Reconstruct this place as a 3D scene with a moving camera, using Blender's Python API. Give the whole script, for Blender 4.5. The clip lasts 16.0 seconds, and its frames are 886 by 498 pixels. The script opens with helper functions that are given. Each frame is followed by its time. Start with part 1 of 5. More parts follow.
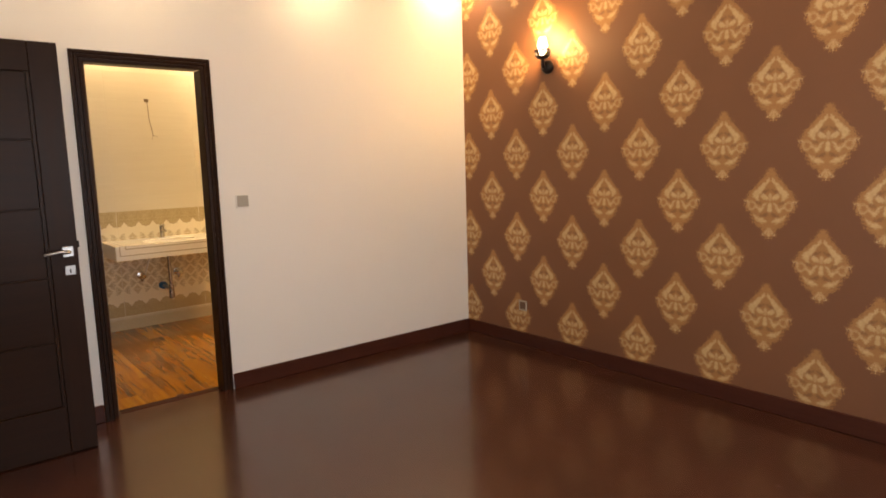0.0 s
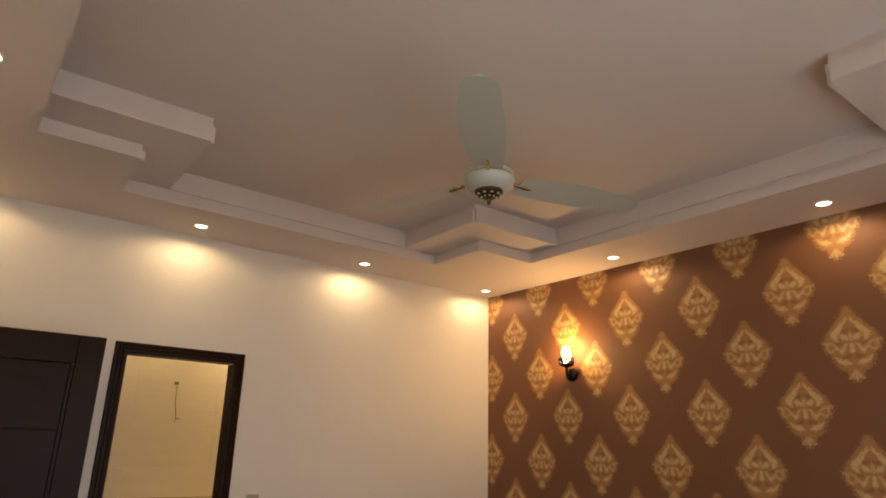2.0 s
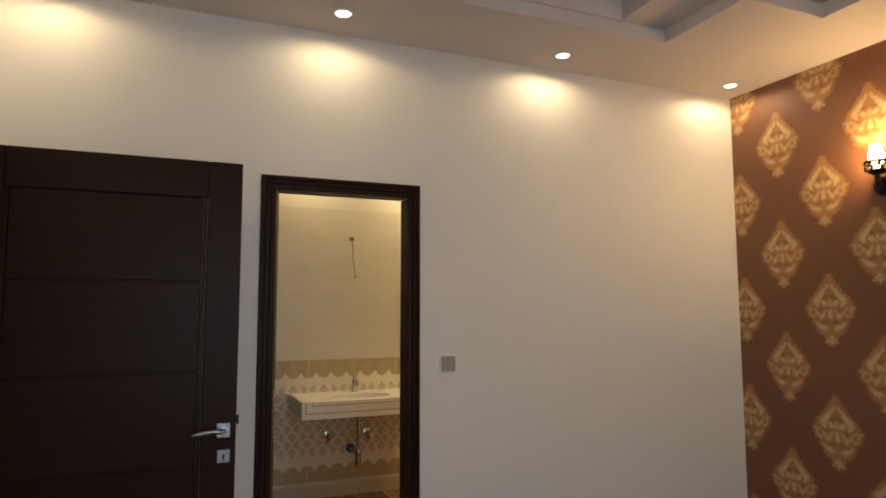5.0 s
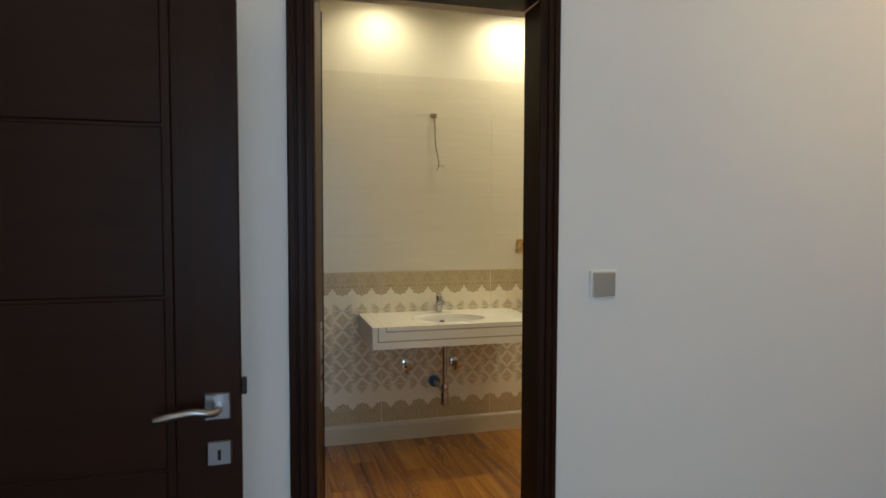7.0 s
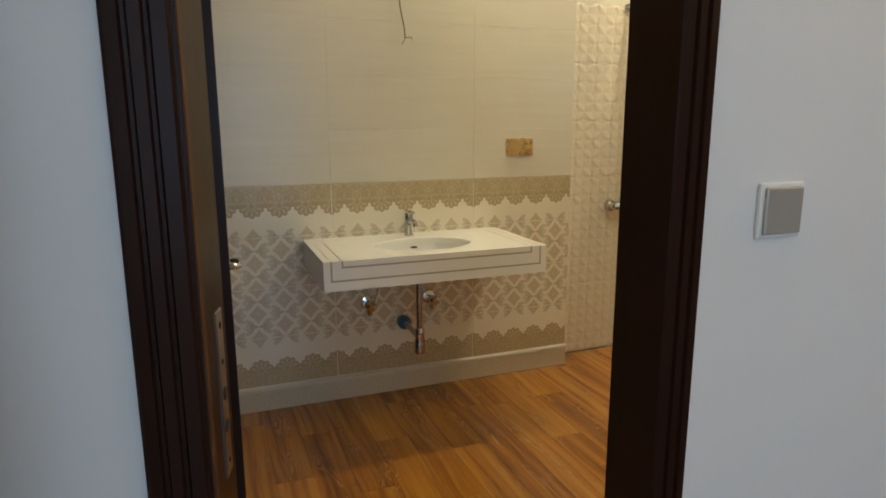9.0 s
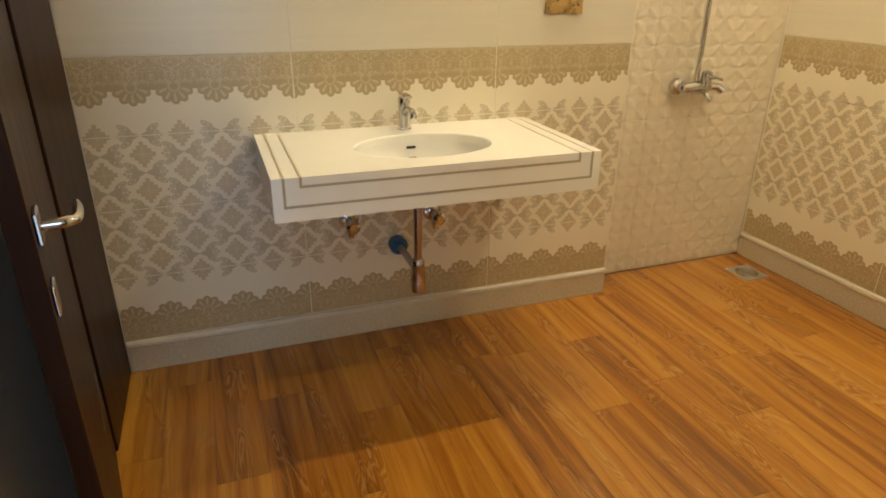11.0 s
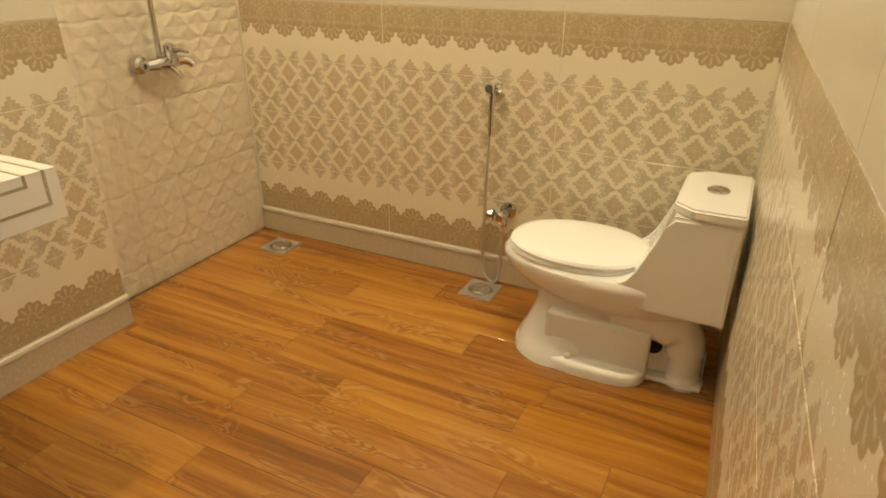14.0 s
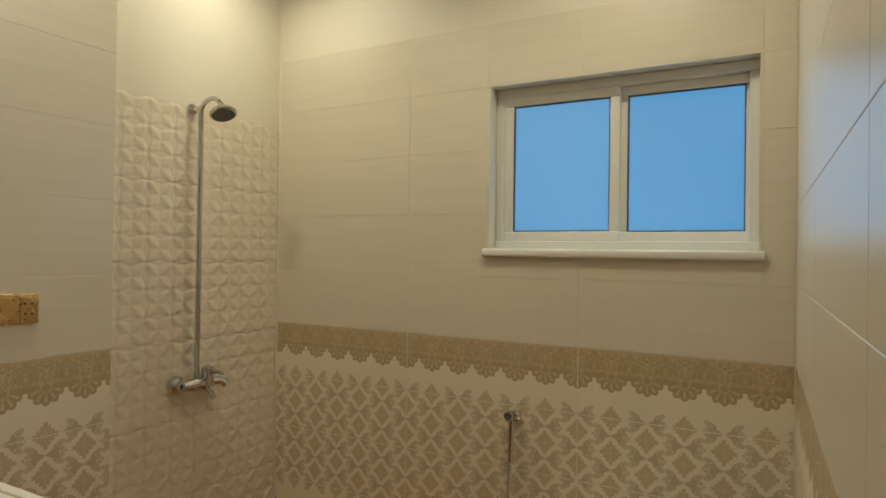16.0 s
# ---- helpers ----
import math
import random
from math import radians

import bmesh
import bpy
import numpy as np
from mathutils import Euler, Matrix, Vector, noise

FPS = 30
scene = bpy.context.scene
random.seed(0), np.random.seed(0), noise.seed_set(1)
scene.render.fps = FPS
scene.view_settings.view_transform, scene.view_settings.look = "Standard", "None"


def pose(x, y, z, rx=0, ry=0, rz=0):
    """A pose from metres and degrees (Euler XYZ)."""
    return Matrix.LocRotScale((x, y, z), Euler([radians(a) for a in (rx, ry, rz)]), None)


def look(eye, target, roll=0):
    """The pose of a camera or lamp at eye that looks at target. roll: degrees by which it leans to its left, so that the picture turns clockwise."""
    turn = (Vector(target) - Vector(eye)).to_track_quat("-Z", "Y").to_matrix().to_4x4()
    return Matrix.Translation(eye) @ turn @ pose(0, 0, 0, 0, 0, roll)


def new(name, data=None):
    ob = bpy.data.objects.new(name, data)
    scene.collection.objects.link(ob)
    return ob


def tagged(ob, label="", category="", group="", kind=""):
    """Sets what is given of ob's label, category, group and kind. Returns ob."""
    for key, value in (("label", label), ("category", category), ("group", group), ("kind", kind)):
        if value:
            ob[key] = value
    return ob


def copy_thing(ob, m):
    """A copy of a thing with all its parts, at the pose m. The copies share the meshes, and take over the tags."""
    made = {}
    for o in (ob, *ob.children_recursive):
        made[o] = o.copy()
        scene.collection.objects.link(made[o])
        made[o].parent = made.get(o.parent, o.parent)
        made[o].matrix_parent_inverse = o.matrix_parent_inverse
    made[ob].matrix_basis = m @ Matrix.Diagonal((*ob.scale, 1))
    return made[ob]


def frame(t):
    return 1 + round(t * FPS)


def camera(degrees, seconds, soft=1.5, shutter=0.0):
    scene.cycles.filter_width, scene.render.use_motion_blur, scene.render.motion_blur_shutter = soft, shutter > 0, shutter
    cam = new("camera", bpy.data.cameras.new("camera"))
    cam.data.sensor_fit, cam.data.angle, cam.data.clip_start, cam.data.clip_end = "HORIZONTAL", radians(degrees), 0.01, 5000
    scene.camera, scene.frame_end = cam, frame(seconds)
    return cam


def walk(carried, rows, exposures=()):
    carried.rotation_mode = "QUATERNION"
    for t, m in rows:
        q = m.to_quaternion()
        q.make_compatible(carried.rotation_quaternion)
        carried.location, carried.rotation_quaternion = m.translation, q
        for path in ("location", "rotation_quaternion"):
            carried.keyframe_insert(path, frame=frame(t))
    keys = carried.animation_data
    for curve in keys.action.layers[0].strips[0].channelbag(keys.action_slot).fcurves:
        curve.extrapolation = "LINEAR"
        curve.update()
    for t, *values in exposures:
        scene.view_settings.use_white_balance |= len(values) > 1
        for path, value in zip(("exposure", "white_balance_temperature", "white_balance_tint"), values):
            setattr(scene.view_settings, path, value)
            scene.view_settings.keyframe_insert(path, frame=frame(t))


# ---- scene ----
cam = camera(70.3, 16.0, 1.8)
PATH = [
    (0, (-0.03, -0.029, 1.503), (1.231, 1.5, 1.233), -1.6),
    (0.5, (-0.07, -0.029, 1.558), (1.17, 1.539, 1.521), -0.5),
    (1, (-0.079, -0.042, 1.604), (1.167, 1.504, 1.843), 1.0),
    (1.5, (-0.081, -0.048, 1.634), (1.121, 1.483, 2.092), 1.2),
    (2, (-0.062, -0.041, 1.648), (1.101, 1.472, 2.247), 1.5),
    (2.5, (-0.05, 0.004, 1.68), (1.073, 1.494, 2.401), 2.1),
    (3, (-0.003, 0.104, 1.673), (1.104, 1.64, 2.317), 0.9),
    (3.5, (0.177, 0.27, 1.618), (1.103, 1.987, 2.058), 0.3),
    (4, (0.265, 0.526, 1.606), (1.023, 2.353, 1.903), 1.4),
    (4.5, (0.311, 0.854, 1.593), (1.097, 2.672, 1.867), 0.1),
    (5, (0.377, 1.098, 1.576), (1.134, 2.94, 1.76), -0.1),
    (5.2, (0.42, 1.221, 1.555), (1.152, 3.077, 1.691), -0.6),
    (7.3, (0.653, 2.536, 1.491), (1.153, 4.469, 1.366), 0.3),
    (7.5, (0.661, 2.629, 1.494), (1.14, 4.565, 1.35), 0.3),
    (8, (0.682, 2.874, 1.475), (1.269, 4.776, 1.277), 1.0),
    (8.5, (0.701, 3.138, 1.457), (1.399, 4.989, 1.165), -0.0),
    (9, (0.785, 3.376, 1.426), (1.478, 5.21, 1.034), -0.2),
    (9.2, (0.825, 3.483, 1.428), (1.49, 5.325, 1.022), 0.4),
    (11.3, (1.129, 4.27, 1.364), (1.771, 5.964, 0.519), 0.5),
    (11.5, (1.151, 4.296, 1.357), (1.856, 5.953, 0.487), 0.6),
    (12, (1.193, 4.337, 1.342), (2.147, 5.819, 0.398), 1.1),
    (12.5, (1.248, 4.353, 1.314), (2.35, 5.657, 0.272), 2.8),
    (13, (1.309, 4.423, 1.3), (2.633, 5.462, 0.22), 2.6),
    (13.5, (1.361, 4.434, 1.312), (2.867, 5.262, 0.29), 1.0),
    (14, (1.377, 4.431, 1.342), (2.994, 5.232, 0.479), 0.2),
    (14.5, (1.379, 4.416, 1.389), (3.098, 5.253, 0.802), 0.3),
    (15, (1.381, 4.405, 1.445), (3.133, 5.296, 1.074), 0.0),
    (15.5, (1.372, 4.399, 1.476), (3.125, 5.346, 1.304), 0.0),
    (16, (1.369, 4.391, 1.485), (3.116, 5.365, 1.501), 0.8),
]
EXPOSURES = [
    (0.0, 0.36, 7600, 22), (0.5, 0.22, 7600, 22), (1.5, -0.40, 7900, 22), (2.5, -0.72, 7900, 22), (3.5, -0.76, 7400, 21), (5.0, -0.66, 6500, 15),
    (7.5, -0.25, 5250, 5), (9.0, -0.17, 5250, 7), (11.5, 0.42, 5850, 9), (13.5, 0.48, 5900, 8), (15.0, 0.01, 5350, 9), (15.5, -0.38, 5200, 8), (16.0, -0.73, 5000, 7),
]
walk(cam, [(t, look(eye, target, roll)) for t, eye, target, roll in PATH], EXPOSURES)


# ---- world, lights and exposure ----
world = bpy.data.worlds.new("sky")
scene.world = world
world.use_nodes = True
sky = world.node_tree.nodes.new("ShaderNodeTexSky")
sky.sky_type, sky.sun_disc, sky.sun_elevation, sky.sun_rotation = "NISHITA", False, radians(35), radians(-60)
world.node_tree.links.new(sky.outputs[0], world.node_tree.nodes["Background"].inputs["Color"])
world.node_tree.nodes["Background"].inputs["Strength"].default_value = 0.1
sun = new("sun", bpy.data.lights.new("sun", "SUN"))
sun.data.energy, sun.data.angle, sun.data.color = 2.5, radians(0.5), (1.0, 0.95, 0.88)
sun.matrix_world = look((-8, 12, 10), (0, 0, 0))

# plan of the two rooms, in metres
LX, RX, NY, WY = -0.41, 3.68, -0.5, 4.13          # bedroom: entry wall, papered wall, window wall, white wall
SOFFIT, MIDDLE, TOP = 2.945, 3.022, 3.15          # the three levels of its ceiling
BL, BF, BN, BS, BNI = 0.67, 3.708, 4.382, 6.477, 6.635   # bathroom: side, window wall, door wall, basin wall, shower niche
NICHE = 2.735                                     # where the basin wall ends and the niche begins
BCEIL = 2.92
WARM, COOL = (1.0, 0.785, 0.44), (0.70, 0.85, 1.0)
LAMP_BED, DAY = 13.8, 54.0


def spot(name, x, y, z, energy, colour, cone=176, blend=0.38, radius=0.03):
    lamp = new(name, bpy.data.lights.new(name, "SPOT"))
    lamp.data.energy, lamp.data.color = energy, colour
    lamp.data.spot_size, lamp.data.spot_blend, lamp.data.shadow_soft_size = radians(cone), blend, radius
    lamp.location = (x, y, z)
    return lamp


BED_LAMPS = [(-0.19, 3.885), (1.02, 3.885), (2.245, 3.92), (3.47, 3.93), (3.455, 2.575), (3.455, 1.2), (3.455, -0.18),
             (-0.17, 2.5), (-0.17, 1.2), (-0.17, -0.2), (1.02, -0.25), (2.245, -0.25)]
BATH_LAMPS = [(1.36, 6.24), (2.29, 6.24), (3.22, 6.27), (3.02, 4.95)]
BATH_POWER = [32.0, 54.0, 56.0, 80.0]
for lx, ly in BED_LAMPS:
    spot("downlight_light", lx, ly, SOFFIT - 0.012, LAMP_BED, WARM)
for (lx, ly), power in zip(BATH_LAMPS, BATH_POWER):
    spot("bath_downlight_light", lx, ly, BCEIL - 0.012, power, (1.0, 0.78, 0.44), 174, 0.9)
bulb = new("sconce_light", bpy.data.lights.new("sconce_light", "POINT"))
bulb.data.energy, bulb.data.color, bulb.data.shadow_soft_size, bulb.location = 18.0, (1.0, 0.65, 0.25), 0.035, (3.597, 3.158, 2.375)
day = new("window_daylight", bpy.data.lights.new("window_daylight", "AREA"))
day.data.shape, day.data.size, day.data.size_y, day.data.energy, day.data.color = "RECTANGLE", 2.2, 1.6, DAY, COOL
day.matrix_world = look((1.15, NY - 0.05, 1.5), (1.3, 2, 1.2))

dusk = new("bath_window_daylight", bpy.data.lights.new("bath_window_daylight", "AREA"))
dusk.data.shape, dusk.data.size, dusk.data.size_y, dusk.data.energy, dusk.data.color = "RECTANGLE", 0.9, 0.6, 1.8, (0.55, 0.78, 1.0)
dusk.matrix_world = look((BF + 0.062, 4.984, 1.84), (2.0, 4.984, 1.70))


# ---- node helpers ----
class Val:
    """A number in a node tree, with arithmetic that adds math nodes."""

    def __init__(self, tree, socket):
        self.tree, self.socket = tree, socket

    def op(self, kind, *others):
        node = self.tree.nodes.new("ShaderNodeMath")
        node.operation = kind
        for slot, v in zip(node.inputs, (self, *others)):
            if isinstance(v, Val):
                self.tree.links.new(v.socket, slot)
            else:
                slot.default_value = v
        return Val(self.tree, node.outputs[0])

    def __add__(self, o): return self.op("ADD", o)
    def __radd__(self, o): return self.op("ADD", o)
    def __sub__(self, o): return self.op("SUBTRACT", o)
    def __rsub__(self, o): return (self * -1.0).op("ADD", o)
    def __mul__(self, o): return self.op("MULTIPLY", o)
    def __rmul__(self, o): return self.op("MULTIPLY", o)
    def __truediv__(self, o): return self.op("DIVIDE", o)
    def abs(self): return self.op("ABSOLUTE")
    def cos(self): return self.op("COSINE")
    def sin(self): return self.op("SINE")
    def floor(self): return self.op("FLOOR")
    def min(self, o): return self.op("MINIMUM", o)
    def max(self, o): return self.op("MAXIMUM", o)
    def less(self, o): return self.op("LESS_THAN", o)
    def more(self, o): return self.op("GREATER_THAN", o)
    def clamp(self): return self.op("MAXIMUM", 0.0).op("MINIMUM", 1.0)
    def wrap(self, period): return self.op("WRAP", period / 2, -period / 2)
    def hypot(self, o): return (self * self + o * o).op("SQRT")
    def atan2(self, o): return self.op("ARCTAN2", o)

    def soft(self, edge, width):
        """1 where this is below edge, falling to 0 over width."""
        return ((edge - self) / width + 0.5).clamp()


class Mat:
    """A principled material in the making."""

    def __init__(self, name, rough=0.5, metal=0.0, spec=0.5, coat=0.0):
        self.m = bpy.data.materials.new(name)
        self.m.use_nodes = True
        self.t = self.m.node_tree
        self.b = self.t.nodes["Principled BSDF"]
        self.b.inputs["Roughness"].default_value, self.b.inputs["Metallic"].default_value = rough, metal
        self.b.inputs["Specular IOR Level"].default_value, self.b.inputs["Coat Weight"].default_value = spec, coat
        geo = self.t.nodes.new("ShaderNodeNewGeometry")
        self.pos = geo.outputs["Position"]
        sep = self.t.nodes.new("ShaderNodeSeparateXYZ")
        self.t.links.new(self.pos, sep.inputs[0])
        self.x, self.y, self.z = (Val(self.t, s) for s in sep.outputs)

    def vec(self, x, y, z):
        n = self.t.nodes.new("ShaderNodeCombineXYZ")
        for slot, v in zip(n.inputs, (x, y, z)):
            if isinstance(v, Val):
                self.t.links.new(v.socket, slot)
            else:
                slot.default_value = v
        return n.outputs[0]

    def noise(self, scale, vector=None, detail=3.0, rough=0.55, distortion=0.0):
        n = self.t.nodes.new("ShaderNodeTexNoise")
        n.inputs["Scale"].default_value, n.inputs["Detail"].default_value = scale, detail
        n.inputs["Roughness"].default_value, n.inputs["Distortion"].default_value = rough, distortion
        self.t.links.new(vector or self.pos, n.inputs["Vector"])
        return Val(self.t, n.outputs["Fac"])

    def random(self):
        return Val(self.t, self.t.nodes.new("ShaderNodeObjectInfo").outputs["Random"])

    def mix(self, fac, a, b):
        n = self.t.nodes.new("ShaderNodeMix")
        n.data_type = "RGBA"
        self.t.links.new(fac.socket, n.inputs[0])
        for slot, c in ((n.inputs[6], a), (n.inputs[7], b)):
            if isinstance(c, tuple):
                slot.default_value = (*c, 1.0)
            else:
                self.t.links.new(c, slot)
        return n.outputs[2]

    def ramp(self, fac, stops, smooth=False):
        n = self.t.nodes.new("ShaderNodeValToRGB")
        n.color_ramp.interpolation = "EASE" if smooth else "LINEAR"
        while len(n.color_ramp.elements) < len(stops):
            n.color_ramp.elements.new(0.5)
        for e, (p, c) in zip(n.color_ramp.elements, stops):
            e.position, e.color = p, (c if isinstance(c, tuple) else (c, c, c)) + (1.0,)
        self.t.links.new(fac.socket, n.inputs[0])
        return n.outputs[0]

    def curve(self, fac, stops):
        """A number that follows the stops."""
        return Val(self.t, self.ramp(fac, stops)).op("MULTIPLY", 1.0)

    def colour(self, c):
        slot = self.b.inputs["Base Color"]
        if isinstance(c, tuple):
            slot.default_value = (*c, 1.0)
        else:
            self.t.links.new(c, slot)
        return self

    def rough(self, v):
        self.t.links.new(v.socket, self.b.inputs["Roughness"])
        return self

    def bump(self, height, strength=0.3, distance=0.002):
        n = self.t.nodes.new("ShaderNodeBump")
        n.inputs["Strength"].default_value, n.inputs["Distance"].default_value = strength, distance
        self.t.links.new(height.socket, n.inputs["Height"])
        self.t.links.new(n.outputs[0], self.b.inputs["Normal"])
        return self


# ---- materials ----
def painted(name, base, dark, rough=0.55, bump=0.12):
    k = Mat(name, rough)
    big, fine = k.noise(1.3, detail=4), k.noise(160, detail=2)
    k.colour(k.mix((big * 0.7 + fine * 0.3), dark, base)).bump(fine + k.noise(9) * 0.6, bump, 0.0015)
    return k.m


WHITE = painted("white_wall_paint", (0.80, 0.775, 0.725), (0.75, 0.725, 0.675))
CREAM = painted("cream_wall_paint", (0.78, 0.73, 0.60), (0.74, 0.69, 0.56))
CEIL = painted("ceiling_paint", (0.76, 0.68, 0.62), (0.70, 0.625, 0.57), 0.7)
GROUT = painted("grout", (0.74, 0.67, 0.50), (0.66, 0.59, 0.44), 0.8)
# dark grey carries the dimness of the spaces beyond the doors
DRAB = painted("dim_closing_grey", (0.35, 0.33, 0.30), (0.30, 0.28, 0.26), 0.8)


def plain(name, base, rough=0.4, metal=0.0, vary=0.12, scale=40.0, coat=0.0):
    k = Mat(name, rough, metal, coat=coat)
    n = k.noise(scale, detail=4)
    low = tuple(c * (1 - vary) for c in base)
    k.colour(k.mix(n, low, base)).rough(n * 0.12 + (rough - 0.06))
    return k.m


CHROME = plain("chrome", (0.62, 0.61, 0.60), 0.09, 1.0, 0.08, 25)
SATIN = plain("satin_nickel", (0.40, 0.39, 0.38), 0.30, 1.0, 0.1, 60)
COPPER = plain("dull_chromed_pipe", (0.50, 0.43, 0.38), 0.22, 1.0, 0.2, 30)
GOLD = plain("gold_switch_plate", (0.62, 0.43, 0.16), 0.28, 0.85, 0.12, 50)
BRASS = plain("brass", (0.70, 0.48, 0.18), 0.25, 1.0)
BRONZE = plain("dark_bronze", (0.16, 0.085, 0.045), 0.35, 0.8, 0.3)
IRON = plain("black_iron", (0.025, 0.02, 0.018), 0.4, 0.6, 0.3)
RUBBER = plain("dark_hole", (0.012, 0.012, 0.012), 0.8)
BLUE = plain("blue_plastic", (0.015, 0.10, 0.22), 0.4)
CERAMIC = plain("white_ceramic", (0.86, 0.84, 0.79), 0.10, 0.0, 0.03, 8, coat=0.4)
SEAT = plain("white_seat_plastic", (0.90, 0.89, 0.86), 0.22, 0.0, 0.02, 8)
STONE = plain("white_counter_stone", (0.90, 0.88, 0.81), 0.18, 0.0, 0.04, 14, coat=0.3)
INLAY = plain("grey_gold_inlay", (0.47, 0.41, 0.29), 0.35, 0.0, 0.15, 60)
FANWHITE = plain("cream_fan_enamel", (0.56, 0.58, 0.49), 0.42, 0.0, 0.05, 20)
PLASTIC = plain("grey_switch_plastic", (0.40, 0.37, 0.31), 0.35, 0.2, 0.06, 50)
PVC = plain("white_window_plastic", (0.80, 0.78, 0.72), 0.3, 0.0, 0.04, 12)
GASKET = plain("grey_gasket", (0.06, 0.065, 0.07), 0.6)
WIRE = plain("old_wire", (0.20, 0.13, 0.06), 0.5)
STEEL = plain("brushed_steel", (0.78, 0.76, 0.71), 0.45, 1.0, 0.15, 90)


def wood_dark(name, upright=True, base=(0.012, 0.0053, 0.0028), light=(0.036, 0.0145, 0.0072), rough=0.36, coat=0.0):
    k = Mat(name, rough, spec=0.10, coat=coat)
    k.b.inputs["Coat Roughness"].default_value = 0.15
    v = k.vec(k.x * 22.0, k.y * 22.0, k.z * 1.3) if upright else k.vec(k.x * 1.6, k.y * 1.6, k.z * 26.0)
    grain, blot = k.noise(1.0, v, 6, 0.65, 0.6), k.noise(2.2, detail=3)
    k.colour(k.mix((grain * 0.75 + blot * 0.35 - 0.05).clamp(), base, light)).rough(grain * 0.15 + (rough - 0.07)).bump(grain, 0.12, 0.0008)
    return k.m


WOOD = wood_dark("dark_stained_wood")
WOOD_BAR = wood_dark("dark_stained_wood_rail", False)
SKIRT = wood_dark("red_brown_baseboard", False, (0.045, 0.014, 0.010), (0.085, 0.028, 0.018), 0.22)
WORN = wood_dark("worn_reddish_wood_edge", True, (0.05, 0.022, 0.011), (0.11, 0.050, 0.024), 0.45, 0.05)


def bedroom_floor():
    k = Mat("glossy_red_brown_laminate", 0.15, coat=0.3)
    k.b.inputs["Coat Roughness"].default_value = 0.10
    row = (k.x / 0.19).floor()
    shift = (row * 12.9898).sin() * 43758.5453
    shift = shift - shift.floor()
    plank = (k.y / 1.2 + shift).floor()
    tone = (row * 3.71 + plank * 7.13).sin() * 43758.5453
    tone = tone - tone.floor()
    grain = k.noise(1.0, k.vec(k.x * 26.0 + tone * 40.0, k.y * 2.4, k.z), 6, 0.62, 0.9)
    cloud = k.noise(3.0, detail=4)
    k.colour(k.ramp((grain * 0.72 + tone * 0.12 + cloud * 0.22 - 0.03).clamp(),
                    [(0.25, (0.032, 0.0115, 0.0080)), (0.5, (0.060, 0.0205, 0.0125)), (0.75, (0.088, 0.033, 0.019))]))
    k.rough(grain * 0.10 + cloud * 0.12 + 0.12)
    seam = ((k.x / 0.19 - row - 0.5).abs() * -1.0 + 0.5) * 0.19
    k.bump(grain * 0.2 + (seam / 0.003).clamp(), 0.10, 0.0008)
    return k.m


def plank_tile():
    k = Mat("wood_look_porcelain", 0.22, coat=0.4)
    k.b.inputs["Coat Roughness"].default_value = 0.09
    r = k.random()
    sway = k.noise(1.0, k.vec(k.x * 3.0 + r * 50.0, k.y * 1.1 + r * 20.0, r * 7.0), 2, 0.5)
    across = k.x + (sway - 0.5) * 0.10
    streak = k.noise(1.0, k.vec(across * 26.0 + r * 60.0, k.y * 0.9 + r * 31.0, r * 17.0), 4, 0.6, 0.2)
    fine = k.noise(1.0, k.vec(across * 150.0, k.y * 5.0, r * 9.0), 4, 0.7, 0.2)
    spot = k.noise(1.0, k.vec(k.x * 9.0 + r * 23.0, k.y * 2.0 + r * 11.0, r * 5.0), 2, 0.5, 0.8)
    lines = (spot * 120.0 + fine * 5.0).sin() * 0.5 + 0.5
    figure = 1.0 - spot.soft(0.575, 0.10)
    tone = (streak * 0.72 + fine * 0.22 + r * 0.16 - 0.03).clamp()
    base = k.ramp(tone, [(0.28, (0.14, 0.045, 0.005)), (0.42, (0.275, 0.100, 0.009)), (0.58, (0.415, 0.175, 0.015)), (0.80, (0.54, 0.270, 0.030))])
    dark = k.mix((lines.soft(0.45, 0.5) * figure * 0.34).clamp(), base, (0.13, 0.042, 0.006))
    pale = k.mix((1.0 - lines.soft(0.80, 0.25)) * figure * 0.22, dark, (0.56, 0.34, 0.11))
    k.colour(pale).rough(fine * 0.12 + 0.11).bump(fine + lines * figure * 0.4, 0.08, 0.0006)
    return k.m


